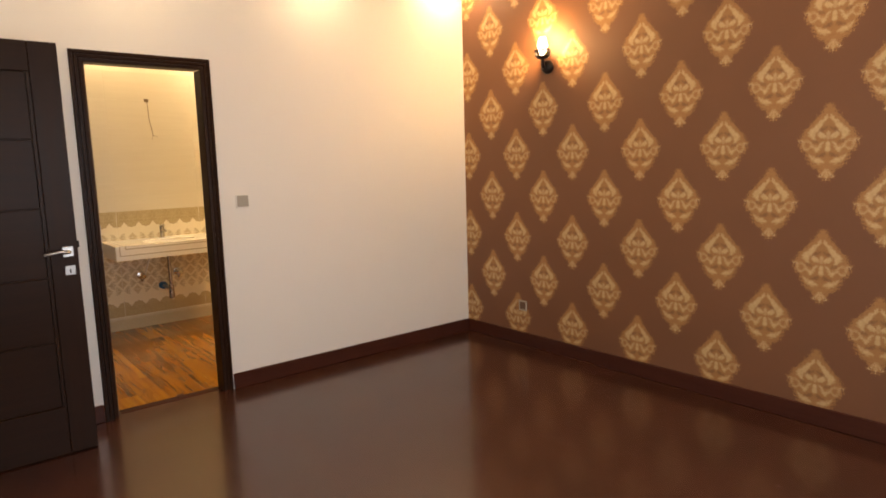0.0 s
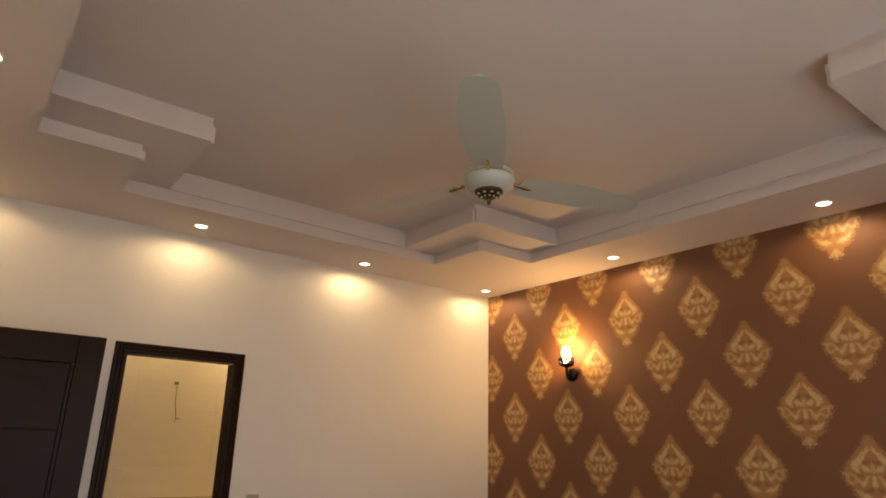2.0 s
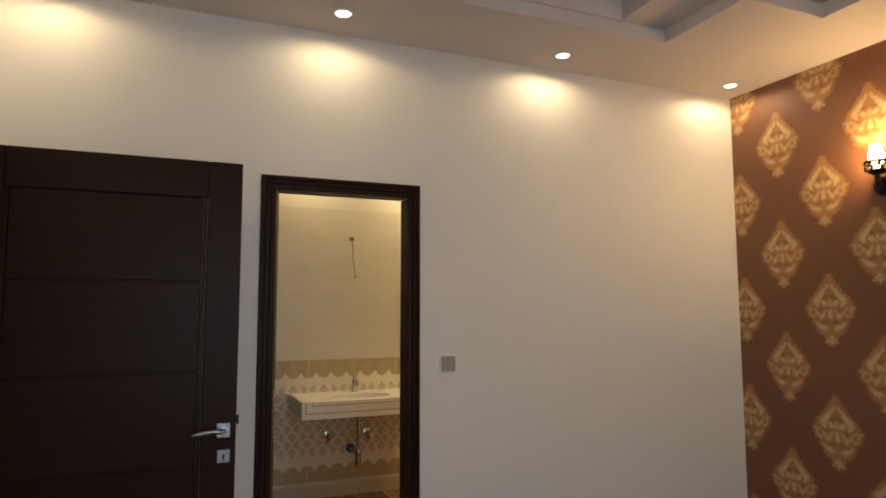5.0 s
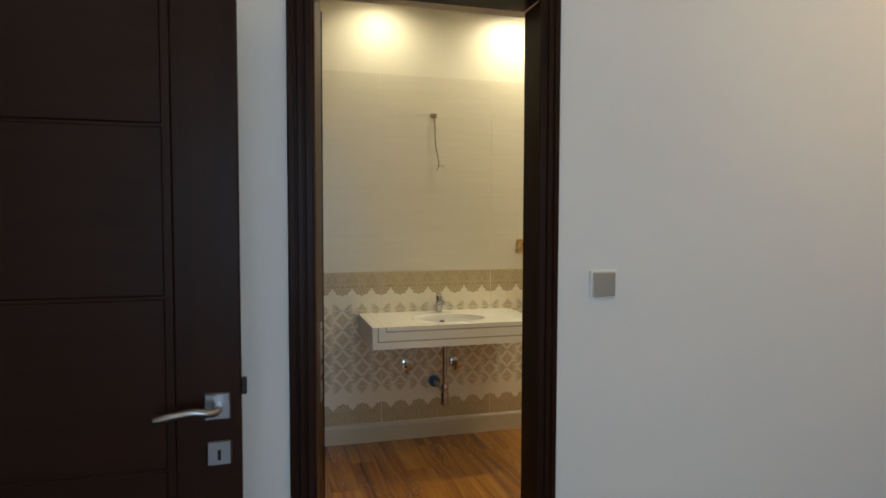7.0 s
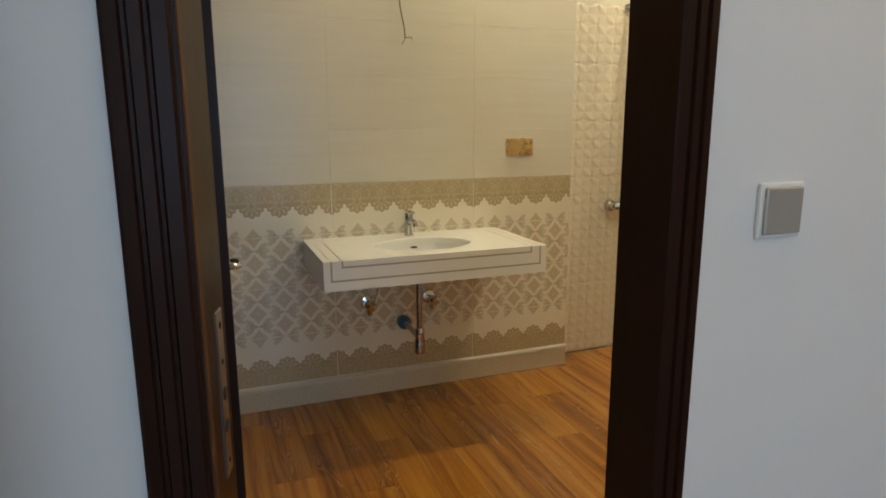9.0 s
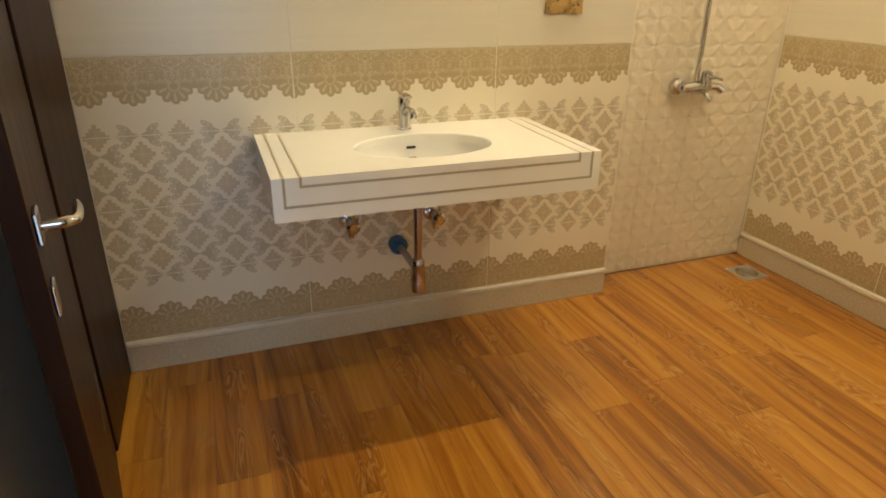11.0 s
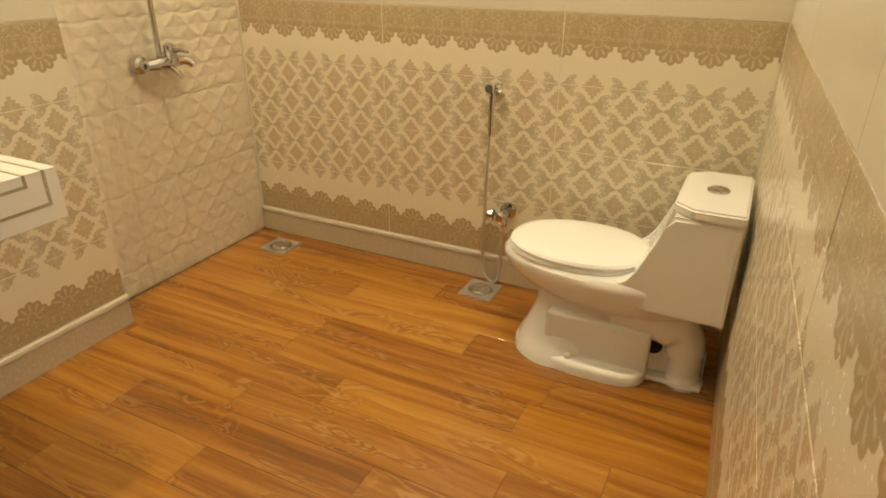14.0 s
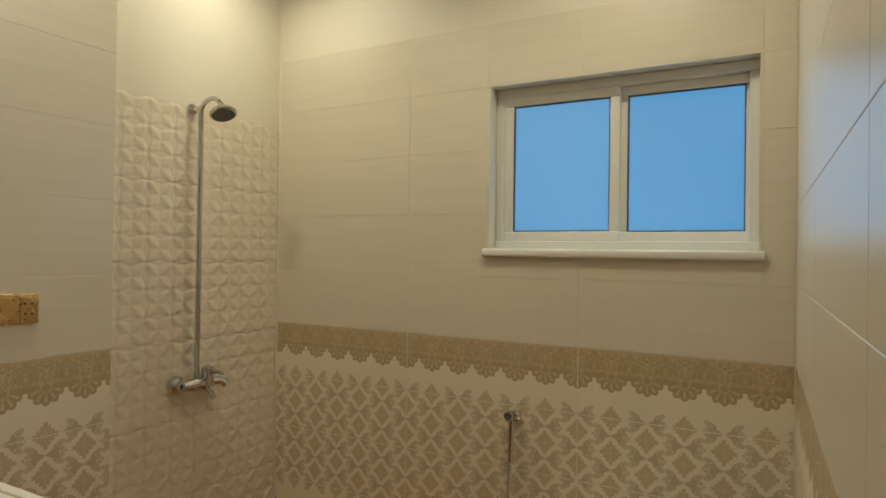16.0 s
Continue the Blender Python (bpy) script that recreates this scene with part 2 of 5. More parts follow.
def wallpaper():
    """Brown paper with rows of cream and tan damask medallions, each mirrored about its own axis."""
    k = Mat("brown_damask_wallpaper", 0.55)
    hx, hz, unit, tall = 0.564, 0.665, 1124.0, 1044.0
    a1, b1 = (k.y - 2.104).wrap(hx).abs(), (k.z - 2.556).wrap(hz)
    a2, b2 = (k.y - 2.104 + hx / 2).wrap(hx).abs(), (k.z - 2.556 + hz / 2).wrap(hz)
    own = (a1 / (hx / 2) + b1.abs() / (hz / 2)).less(1.0)
    s, b = a1 * own + a2 * (1.0 - own), b1 * own + b2 * (1.0 - own)
    ornament = k.vec(s, b, 3.0)
    curl, fringe, fuzz = k.noise(70.0, ornament, 2.0, 0.5, 0.6), k.noise(95.0, ornament, 1.5, 0.6, 1.2), k.noise(60, detail=2)
    X = s * unit + (curl - 0.5) * 34.0
    Y = (0.206 - b) * tall + 30.0 + (fringe - 0.5) * 30.0

    def stroke(ax, ay, bx, by, r0, r1):
        """1 inside a tapering stroke from a to b."""
        dx, dy = bx - ax, by - ay
        px, py = X - ax, Y - ay
        t = ((px * dx + py * dy) / float(dx * dx + dy * dy)).clamp()
        return ((px - t * dx).hypot(py - t * dy) - t * (r1 - r0)).soft(r0, 13.0)

    cream = stroke(9, 104, 88, 196, 6, 21)
    for shape in ((88, 196, 78, 226, 19, 7), (140, 240, 166, 233, 8, 3), (20, 213, 42, 205, 11, 15), (0.5, 188, 0, 226, 5, 5), (0.5, 250, 0, 286, 8, 13),
                  (28, 247, 60, 290, 5, 10), (60, 290, 86, 262, 9, 5), (30, 352, 60, 346, 10, 15), (78, 336, 94, 318, 9, 5), (8, 408, 30, 432, 4, 7), (0.5, 400, 0, 442, 6, 7)):
        cream = cream.max(stroke(*shape))
    ring = ((X - 113.0).hypot(Y - 262.0) - 22.0).abs().soft(5.0, 12.0)
    cream = cream.max(ring * 0.75)
    half = k.curve((Y - 26.0) / 434.0, [(0.0, 0.0), (0.07, 0.17), (0.17, 0.34), (0.27, 0.56), (0.37, 0.80), (0.48, 0.96), (0.56, 0.90), (0.64, 0.76), (0.71, 0.66), (0.78, 0.52), (0.82, 0.43),
                                         (0.85, 0.28), (0.88, 0.23), (0.93, 0.27), (0.97, 0.14), (1.0, 0.0)]) * 172.0
    body = (s * unit - half + (fringe - 0.5) * 110.0 + (curl - 0.5) * 30.0).soft(-3.0, 14.0) * Y.more(28.0) * Y.less(462.0)
    spine = X.soft(4.0, 5.0) * Y.more(92.0) * Y.less(184.0)
    hollow = stroke(14, 168, 46, 186, 8, 8).max(stroke(60, 248, 80, 240, 7, 7)).max(stroke(20, 312, 44, 322, 11, 9)) * 0.6
    light = (cream * body * (1.0 - spine)).clamp()
    ink = (body * (0.70 + curl * 0.5 - hollow)).clamp()
    weave = k.noise(1.0, k.vec(k.x, k.y * 420.0, k.z * 60.0), 2)
    ground = k.mix((k.noise(2.0) * 0.6 + weave * 0.4), (0.168, 0.069, 0.031), (0.208, 0.087, 0.041))
    tan = k.mix(k.noise(90), (0.39, 0.185, 0.058), (0.49, 0.250, 0.085))
    pale = k.mix(fuzz, (0.60, 0.44, 0.22), (0.74, 0.58, 0.34))
    k.colour(k.mix((light * (0.36 + fuzz * 0.28 + fringe * 0.24)).clamp(), k.mix(ink * 0.78, ground, tan), pale))
    k.rough(0.62 - light * 0.22 - ink * 0.08).bump(ink * 0.6 + light * 0.4 + weave * 0.4, 0.12, 0.0006)
    return k.m


TILE_W = 0.766                                    # pitch of the upright joints


def dado_tile(name, along_x, joint):
    """Printed wall tile: lace band above and below, and between them a lattice of tan diamonds and grey butterfly leaves."""
    k = Mat(name, 0.28)
    u, z = ((k.x if along_x else k.y) - joint), k.z
    p, q, mid = TILE_W / 3, 0.12625, 0.8855
    speck, soft = k.noise(120, detail=2), k.noise(90, detail=2)
    cream = k.mix(k.noise(6), (0.77, 0.70, 0.535), (0.82, 0.75, 0.585))
    wob = (soft - 0.5) * 0.003
    gold = leaf = loop = core = None
    for du, dz in ((0.0, 0.0), (p / 2, q / 2)):
        a, b = (u + du).wrap(p).abs() + wob, (z - mid + dz).wrap(q).abs()
        along, across = (a - 0.043) * 0.85 + (b - 0.025) * 0.53, (b - 0.025) * 0.85 - (a - 0.043) * 0.53
        petal = (along / 0.0225).hypot(across / 0.0100).soft(1.0, 0.18)
        lobe = (a - 0.053).hypot((b - 0.0090) * 1.2).soft(0.0090, 0.003)
        body = (b - a * 0.54 - 0.001).soft(0.0, 0.003) * a.soft(0.044, 0.004)
        bead = ((a - 0.0660).hypot(b)).soft(0.0045, 0.002)
        row = (z.more(0.318) * z.less(0.948)) if dz == 0.0 else (z.more(0.381) * z.less(0.885))
        g = petal.max(lobe).max(body).max(bead) * row
        h = (((along - 0.004) / 0.0105).hypot(across / 0.0050) - 1.0).abs().soft(0.20, 0.30).max(((a - 0.053).hypot((b - 0.0090) * 1.3) - 0.0042).abs().soft(0.0011, 0.0014))
        a, b = (u + du + p / 2).wrap(p).abs() + wob, (z - mid + dz).wrap(q).abs()
        rim = (a / 0.0425).op("POWER", 0.95) + (b / 0.0465).op("POWER", 0.92) + ((a - b * 0.9) * 290.0).cos() * 0.10
        f = rim.soft(1.0, 0.10) * row
        c = (a.min(b).soft(0.0012, 0.0012) * (a + b).soft(0.028, 0.008)).max((a - b).abs().soft(0.0016, 0.0014) * (a + b).soft(0.020, 0.006) * 0.6)
        gold = f if gold is None else gold.max(f)
        leaf = g if leaf is None else leaf.max(g)
        loop = h if loop is None else loop.max(h)
        core = c if core is None else core.max(c)
    out = k.mix(gold * (0.70 + core * -0.30), cream, k.mix(speck, (0.465, 0.350, 0.190), (0.535, 0.415, 0.240)))
    out = k.mix(leaf * (0.70 + loop * -0.55), out, k.mix(speck, (0.405, 0.325, 0.190), (0.475, 0.390, 0.240)))
    # lace bands, with a five-petalled flower at every scallop
    w = TILE_W / 6
    c = u.wrap(w)
    rise_up, rise_dn = z * -1.0 + 1.040, z - 0.212
    band = z.more(1.030).max(z.less(0.226))
    tone = None
    for rise in (rise_up, rise_dn):
        ang = c.atan2(rise + 0.004)
        r = c.hypot(rise * 1.02)
        flower = (r - (ang * 5.5).cos().abs() * 0.010).soft(0.0505, 0.003) * rise.more(-0.012)
        stroke_ = (1.0 - (ang * 5.5).cos().abs().soft(0.86, 0.14)) * (r - 0.036).abs().soft(0.013, 0.005) * rise.more(-0.004)
        ring = (r - 0.016).abs().soft(0.003, 0.003) * rise.more(-0.01)
        band = band.max(flower)
        mark = (stroke_ * 0.85).max(ring * 0.6)
        tone = mark if tone is None else tone.max(mark)
    swirl = k.noise(60.0, k.vec(c.abs(), z, 5.0), 1.5, 0.5, 1.0)
    lace = (swirl - 0.5).abs().soft(0.035, 0.045) * (z.more(1.048).max(z.less(0.206)))
    hem = ((z - 1.132).abs().soft(0.002, 0.002)).max((z - 1.056).abs().soft(0.0015, 0.002)) * 0.5
    brown = k.mix((tone.max(lace * 0.75).max(hem)).clamp(), (0.445, 0.35, 0.195), (0.62, 0.52, 0.335))
    out = k.mix(band * (z.more(0.95).max(z.less(0.30))), out, brown)
    k.colour(out).rough(speck * 0.08 + 0.22)
    return k.m


def plain_tile(name, along_x):
    k = Mat(name, 0.3)
    u = k.x if along_x else k.y
    streak = k.noise(1.0, k.vec(u * 1.6, k.z * 34.0, k.random() * 9.0), 4, 0.6, 0.4)
    cloud = k.noise(2.5)
    k.colour(k.mix((streak * 0.8 + cloud * 0.3 - 0.05).clamp(), (0.635, 0.575, 0.445), (0.745, 0.69, 0.56))).rough(streak * 0.10 + 0.27)
    return k.m


FLOOR_BED, PLANK, PAPER = bedroom_floor(), plank_tile(), wallpaper()
DADO_X, DADO_Y = dado_tile("printed_dado_tile", True, 1.367), dado_tile("printed_dado_tile_return", False, 5.103)
TILE_X, TILE_Y = plain_tile("cream_wall_tile", True), plain_tile("cream_wall_tile_return", False)
RELIEF = plain("matt_relief_tile", (0.77, 0.69, 0.54), 0.42, 0.0, 0.06, 18)
BEAD = plain("pale_bead", (0.63, 0.565, 0.44), 0.3)


def skirting_tile():
    """Cut strip of the lace print, brown with paler scrolls."""
    k = Mat("printed_skirting_tile", 0.25)
    u = (k.x + k.y).wrap(TILE_W / 6).abs()
    swirl = k.noise(60.0, k.vec(u, k.z, 5.0), 1.5, 0.5, 1.0)
    k.colour(k.mix((swirl - 0.5).abs().soft(0.035, 0.045), (0.545, 0.465, 0.325), (0.625, 0.545, 0.395)))
    return k.m


SKIRT_TILE = skirting_tile()


def glow(name, colour, strength):
    m = bpy.data.materials.new(name)
    m.use_nodes = True
    t = m.node_tree
    t.nodes.remove(t.nodes["Principled BSDF"])
    e = t.nodes.new("ShaderNodeEmission")
    e.inputs[0].default_value, e.inputs[1].default_value = (*colour, 1.0), strength
    t.links.new(e.outputs[0], t.nodes["Material Output"].inputs[0])
    return m


LENS = glow("lit_lamp_lens", (1.0, 0.89, 0.72), 9.0)
BULB = glow("lit_bulb", (1.0, 0.82, 0.55), 36.0)
SKYGLOW = glow("evening_sky_backdrop", (0.28, 0.57, 0.76), 0.95)
haze = SKYGLOW.node_tree.nodes.new("ShaderNodeTexNoise")
haze.inputs["Scale"].default_value, haze.inputs["Detail"].default_value = 1.4, 2.0
tint = SKYGLOW.node_tree.nodes.new("ShaderNodeValToRGB")
tint.color_ramp.elements[0].position, tint.color_ramp.elements[0].color = 0.30, (0.22, 0.50, 0.72, 1.0)
tint.color_ramp.elements[1].position, tint.color_ramp.elements[1].color = 0.70, (0.38, 0.68, 0.84, 1.0)
SKYGLOW.node_tree.links.new(haze.outputs["Fac"], tint.inputs[0])
SKYGLOW.node_tree.links.new(tint.outputs[0], SKYGLOW.node_tree.nodes["Emission"].inputs[0])


def glass(name, rough, tint=(0.9, 0.95, 1.0)):
    k = Mat(name, rough)
    k.colour(tint)
    k.b.inputs["Transmission Weight"].default_value, k.b.inputs["IOR"].default_value = 1.0, 1.45
    ripple = k.noise(1.0, k.vec(k.x, k.y * 90.0, k.z * 12.0), 2)
    k.bump(ripple, 0.25, 0.001)
    return k.m


FROST, CLEAR = glass("frosted_glass", 0.35), glass("sconce_glass", 0.08, (1.0, 0.93, 0.82))


# ---- mesh helpers ----
def finish(name, bm, material, parent=None, smooth=False):
    bmesh.ops.recalc_face_normals(bm, faces=bm.faces)
    me = bpy.data.meshes.new(name)
    bm.to_mesh(me)
    bm.free()
    me.materials.append(material)
    if smooth:
        for f in me.polygons:
            f.use_smooth = True
        me.set_sharp_from_angle(angle=radians(38))
    ob = new(name, me)
    ob.parent = parent
    return ob


def part(name, bm, material, parent, label="", smooth=False):
    ob = finish(name, bm, material, parent, smooth)
    return tagged(ob, label) if label else ob


def thing(name, label, category, x=0.0, y=0.0, z=0.0, group="", kind=""):
    ob = new(name)
    ob.empty_display_size = 0.1
    ob.location = (x, y, z)
    return tagged(ob, label, category, group, kind)


def box(bm, lo, hi, bevel=0.0, seg=1):
    r = bmesh.ops.create_cube(bm, size=1.0)["verts"]
    size, mid = [b - a for a, b in zip(lo, hi)], [(a + b) / 2 for a, b in zip(lo, hi)]
    for v in r:
        v.co = Vector([c * s + m for c, s, m in zip(v.co, size, mid)])
    if bevel:
        edges = list({e for v in r for e in v.link_edges})
        bmesh.ops.bevel(bm, geom=edges, offset=bevel, segments=seg, affect="EDGES", profile=0.5)
    return bm


def boxes(*spans, bevel=0.0):
    bm = bmesh.new()
    for lo, hi in spans:
        box(bm, lo, hi, bevel)
    return bm


def rings(bm, loops, close=True, caps=True):
    """Joins loops of points, all of one length, into a skin."""
    vs = [[bm.verts.new(p) for p in loop] for loop in loops]
    n = len(vs[0])
    for a, b in zip(vs, vs[1:]):
        for i in range(n if close else n - 1):
            j = (i + 1) % n
            bm.faces.new((a[i], a[j], b[j], b[i]))
    if caps:
        bm.faces.new(vs[0])
        bm.faces.new(vs[-1])
    return bm


def lathe(bm, profile, base=(0, 0, 0), axis="Z", seg=28, caps=True):
    """Turns (radius, height) pairs round an axis through base."""
    loops = []
    for r, h in profile:
        loop = []
        for i in range(seg):
            a = 2 * math.pi * i / seg
            c, s = r * math.cos(a), r * math.sin(a)
            p = {"Z": (c, s, h), "Y": (c, h, s), "X": (h, c, s)}[axis]
            loop.append(Vector(p) + Vector(base))
        loops.append(loop)
    return rings(bm, loops, True, caps)


def tube(bm, points, radius, seg=12, caps=True):
    """A round bar along the points; radius may be a list."""
    pts = [Vector(p) for p in points]
    loops, side = [], None
    for i, p in enumerate(pts):
        d = (pts[min(i + 1, len(pts) - 1)] - pts[max(i - 1, 0)]).normalized()
        side = (side - d * side.dot(d)) if side is not None else d.orthogonal()
        side.normalize()
        up = d.cross(side)
        r = radius[i] if isinstance(radius, (list, tuple)) else radius
        loops.append([p + side * (r * math.cos(2 * math.pi * k / seg)) + up * (r * math.sin(2 * math.pi * k / seg)) for k in range(seg)])
    return rings(bm, loops, True, caps)


def bend(points, steps=8):
    """A smooth line through the points."""
    pts = [Vector(p) for p in points]
    pts = [pts[0] * 2 - pts[1], *pts, pts[-1] * 2 - pts[-2]]
    out = []
    for a, b, c, d in zip(pts, pts[1:], pts[2:], pts[3:]):
        for i in range(steps):
            t = i / steps
            out.append(0.5 * ((2 * b) + (c - a) * t + (2 * a - 5 * b + 4 * c - d) * t * t + (3 * b - a - 3 * c + d) * t ** 3))
    return [*out, pts[-2]]


def prism(bm, outline, axis, lo, hi):
    """An outline of pairs pulled out along an axis from lo to hi."""
    put = {"x": lambda a, b, h: (h, a, b), "y": lambda a, b, h: (a, h, b), "z": lambda a, b, h: (a, b, h)}[axis]
    return rings(bm, [[put(a, b, lo) for a, b in outline], [put(a, b, hi) for a, b in outline]])


def setting(name, bm, material, label="", category="", smooth=False):
    return tagged(finish(name, bm, material, None, smooth), label, category, "", "structure")


# ---- large structure ----
HALL = -1.9
ENTRY0, ENTRY1, ENTRY_TOP = 2.78, 3.74, 2.14
setting("floor_bedroom", boxes(((HALL, NY - 0.25, -0.12), (RX + 0.2, 4.25, 0.0))), FLOOR_BED, "glossy dark red-brown laminate bedroom floor", "floor")
setting("floor_bathroom_bed", boxes(((BL - 0.2, 4.252, -0.12), (BF + 0.2, BNI + 0.2, -0.012))), GROUT, "mortar bed under the bathroom floor planks", "floor")
setting("wall_white", boxes(((LX - 0.2, WY, 0), (0.745, 4.25, 3.3)), ((1.475, WY, 0), (RX + 0.2, 4.25, 3.3)), ((0.745, WY, 2.165), (1.475, 4.25, 3.3))), WHITE,
        "white painted wall lit by ceiling downlights", "wall")
setting("wall_bathroom_corner", boxes(((BL, 4.253, 0), (0.745, BN + -0.0015, 3.3)), ((0.745, 4.253, 2.165), (1.572, BN + -0.0015, 3.3))), CREAM, "cream wall over the bathroom door", "wall")
wall_door_side = setting("wall_bathroom_door_side", boxes(((1.572, 4.253, 0), (BF, BN + -0.0015, 3.3))), CREAM, "tiled bathroom wall beside the door", "wall")
wall_door_side.matrix_world = pose(BF, BN, 0) @ pose(0, 0, 0, 0, 0, 2.3) @ pose(-BF, -BN, 0)   # a little out of square
setting("wall_papered", boxes(((RX, NY - 0.2, 0), (RX + 0.2, WY, 3.3))), PAPER, "brown damask wallpaper with cream medallions on bedroom wall", "wall")
setting("wall_entry", boxes(((LX - 0.15, NY - 0.2, 0), (LX, ENTRY0, 3.3)), ((LX - 0.15, ENTRY1, 0), (LX, WY, 3.3)), ((LX - 0.15, ENTRY0, ENTRY_TOP), (LX, ENTRY1, 3.3))),
        WHITE, "white painted wall with the entry doorway", "wall")
WX0, WX1, WZ0, WZ1 = 0.05, 2.25, 0.7, 2.3
setting("wall_window_side", boxes(((LX, NY - 0.2, 0), (WX0, NY, 3.3)), ((WX1, NY - 0.2, 0), (RX, NY, 3.3)), ((WX0, NY - 0.2, 0), (WX1, NY, WZ0)), ((WX0, NY - 0.2, WZ1), (WX1, NY, 3.3))),
        WHITE, "white painted bedroom wall with a window", "wall")
# added shell closing off the entry doorway, its dimness put into the paint
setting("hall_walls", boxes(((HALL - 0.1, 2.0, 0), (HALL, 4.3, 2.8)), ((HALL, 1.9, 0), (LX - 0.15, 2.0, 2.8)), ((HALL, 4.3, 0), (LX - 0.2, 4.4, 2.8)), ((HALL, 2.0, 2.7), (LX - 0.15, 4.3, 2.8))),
        DRAB, "plain hall added beyond the entry doorway, its dimness in the grey paint", "wall")
win = thing("window_2", "white framed bedroom window", "window", kind="structure")
part("window_frame", boxes(((WX0, NY - 0.12, WZ0), (WX1, NY - 0.06, WZ0 + 0.06)), ((WX0, NY - 0.12, WZ1 - 0.06), (WX1, NY - 0.06, WZ1)), ((WX0, NY - 0.12, WZ0 + 0.06), (WX0 + 0.06, NY - 0.06, WZ1 - 0.06)),
                           ((WX1 - 0.06, NY - 0.12, WZ0 + 0.06), (WX1, NY - 0.06, WZ1 - 0.06)), ((1.12, NY - 0.12, WZ0 + 0.06), (1.18, NY - 0.06, WZ1 - 0.06))), PVC, win)


def ceiling():
    """Stepped plaster ceiling: a soffit round the room, with two-step square blocks in the corners of the well."""
    ox0, ox1, oy0, oy1 = 0.02, 3.16, -0.04, 3.60
    ly, my = 0.513, 0.765
    xs = [LX, ox0, ox0 + 0.451, ox0 + 0.695, ox1 - 0.764, ox1 - 0.495, ox1, RX]
    ys = [NY, oy0, oy0 + ly, oy0 + my, oy1 - my, oy1 - ly, oy1, WY]
    def level(i, j):
        if not (0 < i < 6 and 0 < j < 6):
            return 0
        di, dj = min(i - 1, 5 - i), min(j - 1, 5 - j)
        if di == 0 and dj == 0:
            return 0
        if di <= 1 and dj <= 1:
            return 1
        return 2
    zs = [SOFFIT, MIDDLE, TOP]
    bm = bmesh.new()
    quad = lambda *p: bm.faces.new([bm.verts.new(v) for v in p])
    LIP, H = 0.018, 0.046
    for i in range(7):
        for j in range(7):
            a, x0, x1, y0, y1 = level(i, j), xs[i], xs[i + 1], ys[j], ys[j + 1]
            quad((x0, y0, zs[a]), (x0, y1, zs[a]), (x1, y1, zs[a]), (x1, y0, zs[a]))
            for di, dj, p, q in ((1, 0, (x1, y0), (x1, y1)), (-1, 0, (x0, y0), (x0, y1)), (0, 1, (x0, y1), (x1, y1)), (0, -1, (x0, y0), (x1, y0))):
                if not (0 <= i + di < 7 and 0 <= j + dj < 7):
                    continue
                b = level(i + di, j + dj)
                if b <= a:
                    continue
                quad((*p, zs[a]), (*q, zs[a]), (*q, zs[b]), (*p, zs[b]))
                for low in range(a, b):
                    lo = (min(p[0], q[0]) - (LIP if di < 0 else 0), min(p[1], q[1]) - (LIP if dj < 0 else 0), zs[low] - 0.002)
                    hi = (max(p[0], q[0]) + (LIP if di > 0 else 0), max(p[1], q[1]) + (LIP if dj > 0 else 0), zs[low] + (H if low == 0 else 0.085))
                    box(bm, lo, hi)
    box(bm, (LX - 0.2, NY - 0.2, 3.3), (RX + 0.2, 4.25, 3.4))
    return bm


setting("ceiling_bedroom", ceiling(), CEIL, "white stepped plaster ceiling with recessed centre", "ceiling")
setting("ceiling_bathroom", boxes(((BL - 0.2, 4.26, BCEIL), (BF + 0.2, BNI + 0.2, BCEIL + 0.1))), CREAM, "plain cream painted bathroom ceiling", "ceiling")


def board(lo, hi):
    return box(bmesh.new(), lo, hi, 0.004)


SK = 0.108
for lo, hi in (((1.499, WY - 0.016, 0), (RX - 0.001, WY, SK)), ((LX, WY - 0.016, 0), (0.694, WY, SK)), ((RX - 0.016, NY, 0), (RX, WY - 0.017, SK)),
               ((LX, NY, 0), (LX + 0.016, ENTRY0 - 0.08, SK)), ((LX, ENTRY1 + 0.08, 0), (LX + 0.016, WY - 0.017, SK)), ((LX + 0.017, NY, 0), (RX - 0.017, NY + 0.016, SK))):
    setting("baseboard", board(lo, hi), SKIRT, "glossy dark red-brown wooden baseboard", "baseboard")


# ---- doors ----
def fluted(width):
    """Cross-section of a moulded casing: pairs of offset across and height above the wall."""
    return [(0.0, 0.0), (0.0, 0.007), (width * 0.06, 0.011), (width * 0.26, 0.012), (width * 0.30, 0.006), (width * 0.36, 0.006), (width * 0.40, 0.013),
            (width * 0.58, 0.013), (width * 0.62, 0.007), (width * 0.68, 0.007), (width * 0.72, 0.014), (width * 0.94, 0.013), (width, 0.010), (width, 0.0)]


def casing(inner, outer, top_in, top_out, plane, axis, side):
    """Left upright, right upright and head of a moulded casing, mitred, as three meshes."""
    w = top_out - top_in
    prof = fluted(w)
    def at(across, z, h):
        return (across, plane + side * h, z) if axis == "y" else (plane + side * h, across, z)
    made = []
    for k in (0, 1):
        sgn = -1 if k == 0 else 1
        made.append(rings(bmesh.new(), [[at(inner[k] + sgn * (w - o), 0.0, h) for o, h in prof], [at(inner[k] + sgn * (w - o), top_in + (w - o), h) for o, h in prof]]))
    made.append(rings(bmesh.new(), [[at(inner[0] - (w - o), top_in + (w - o), h) for o, h in prof], [at(inner[1] + (w - o), top_in + (w - o), h) for o, h in prof]]))
    return made


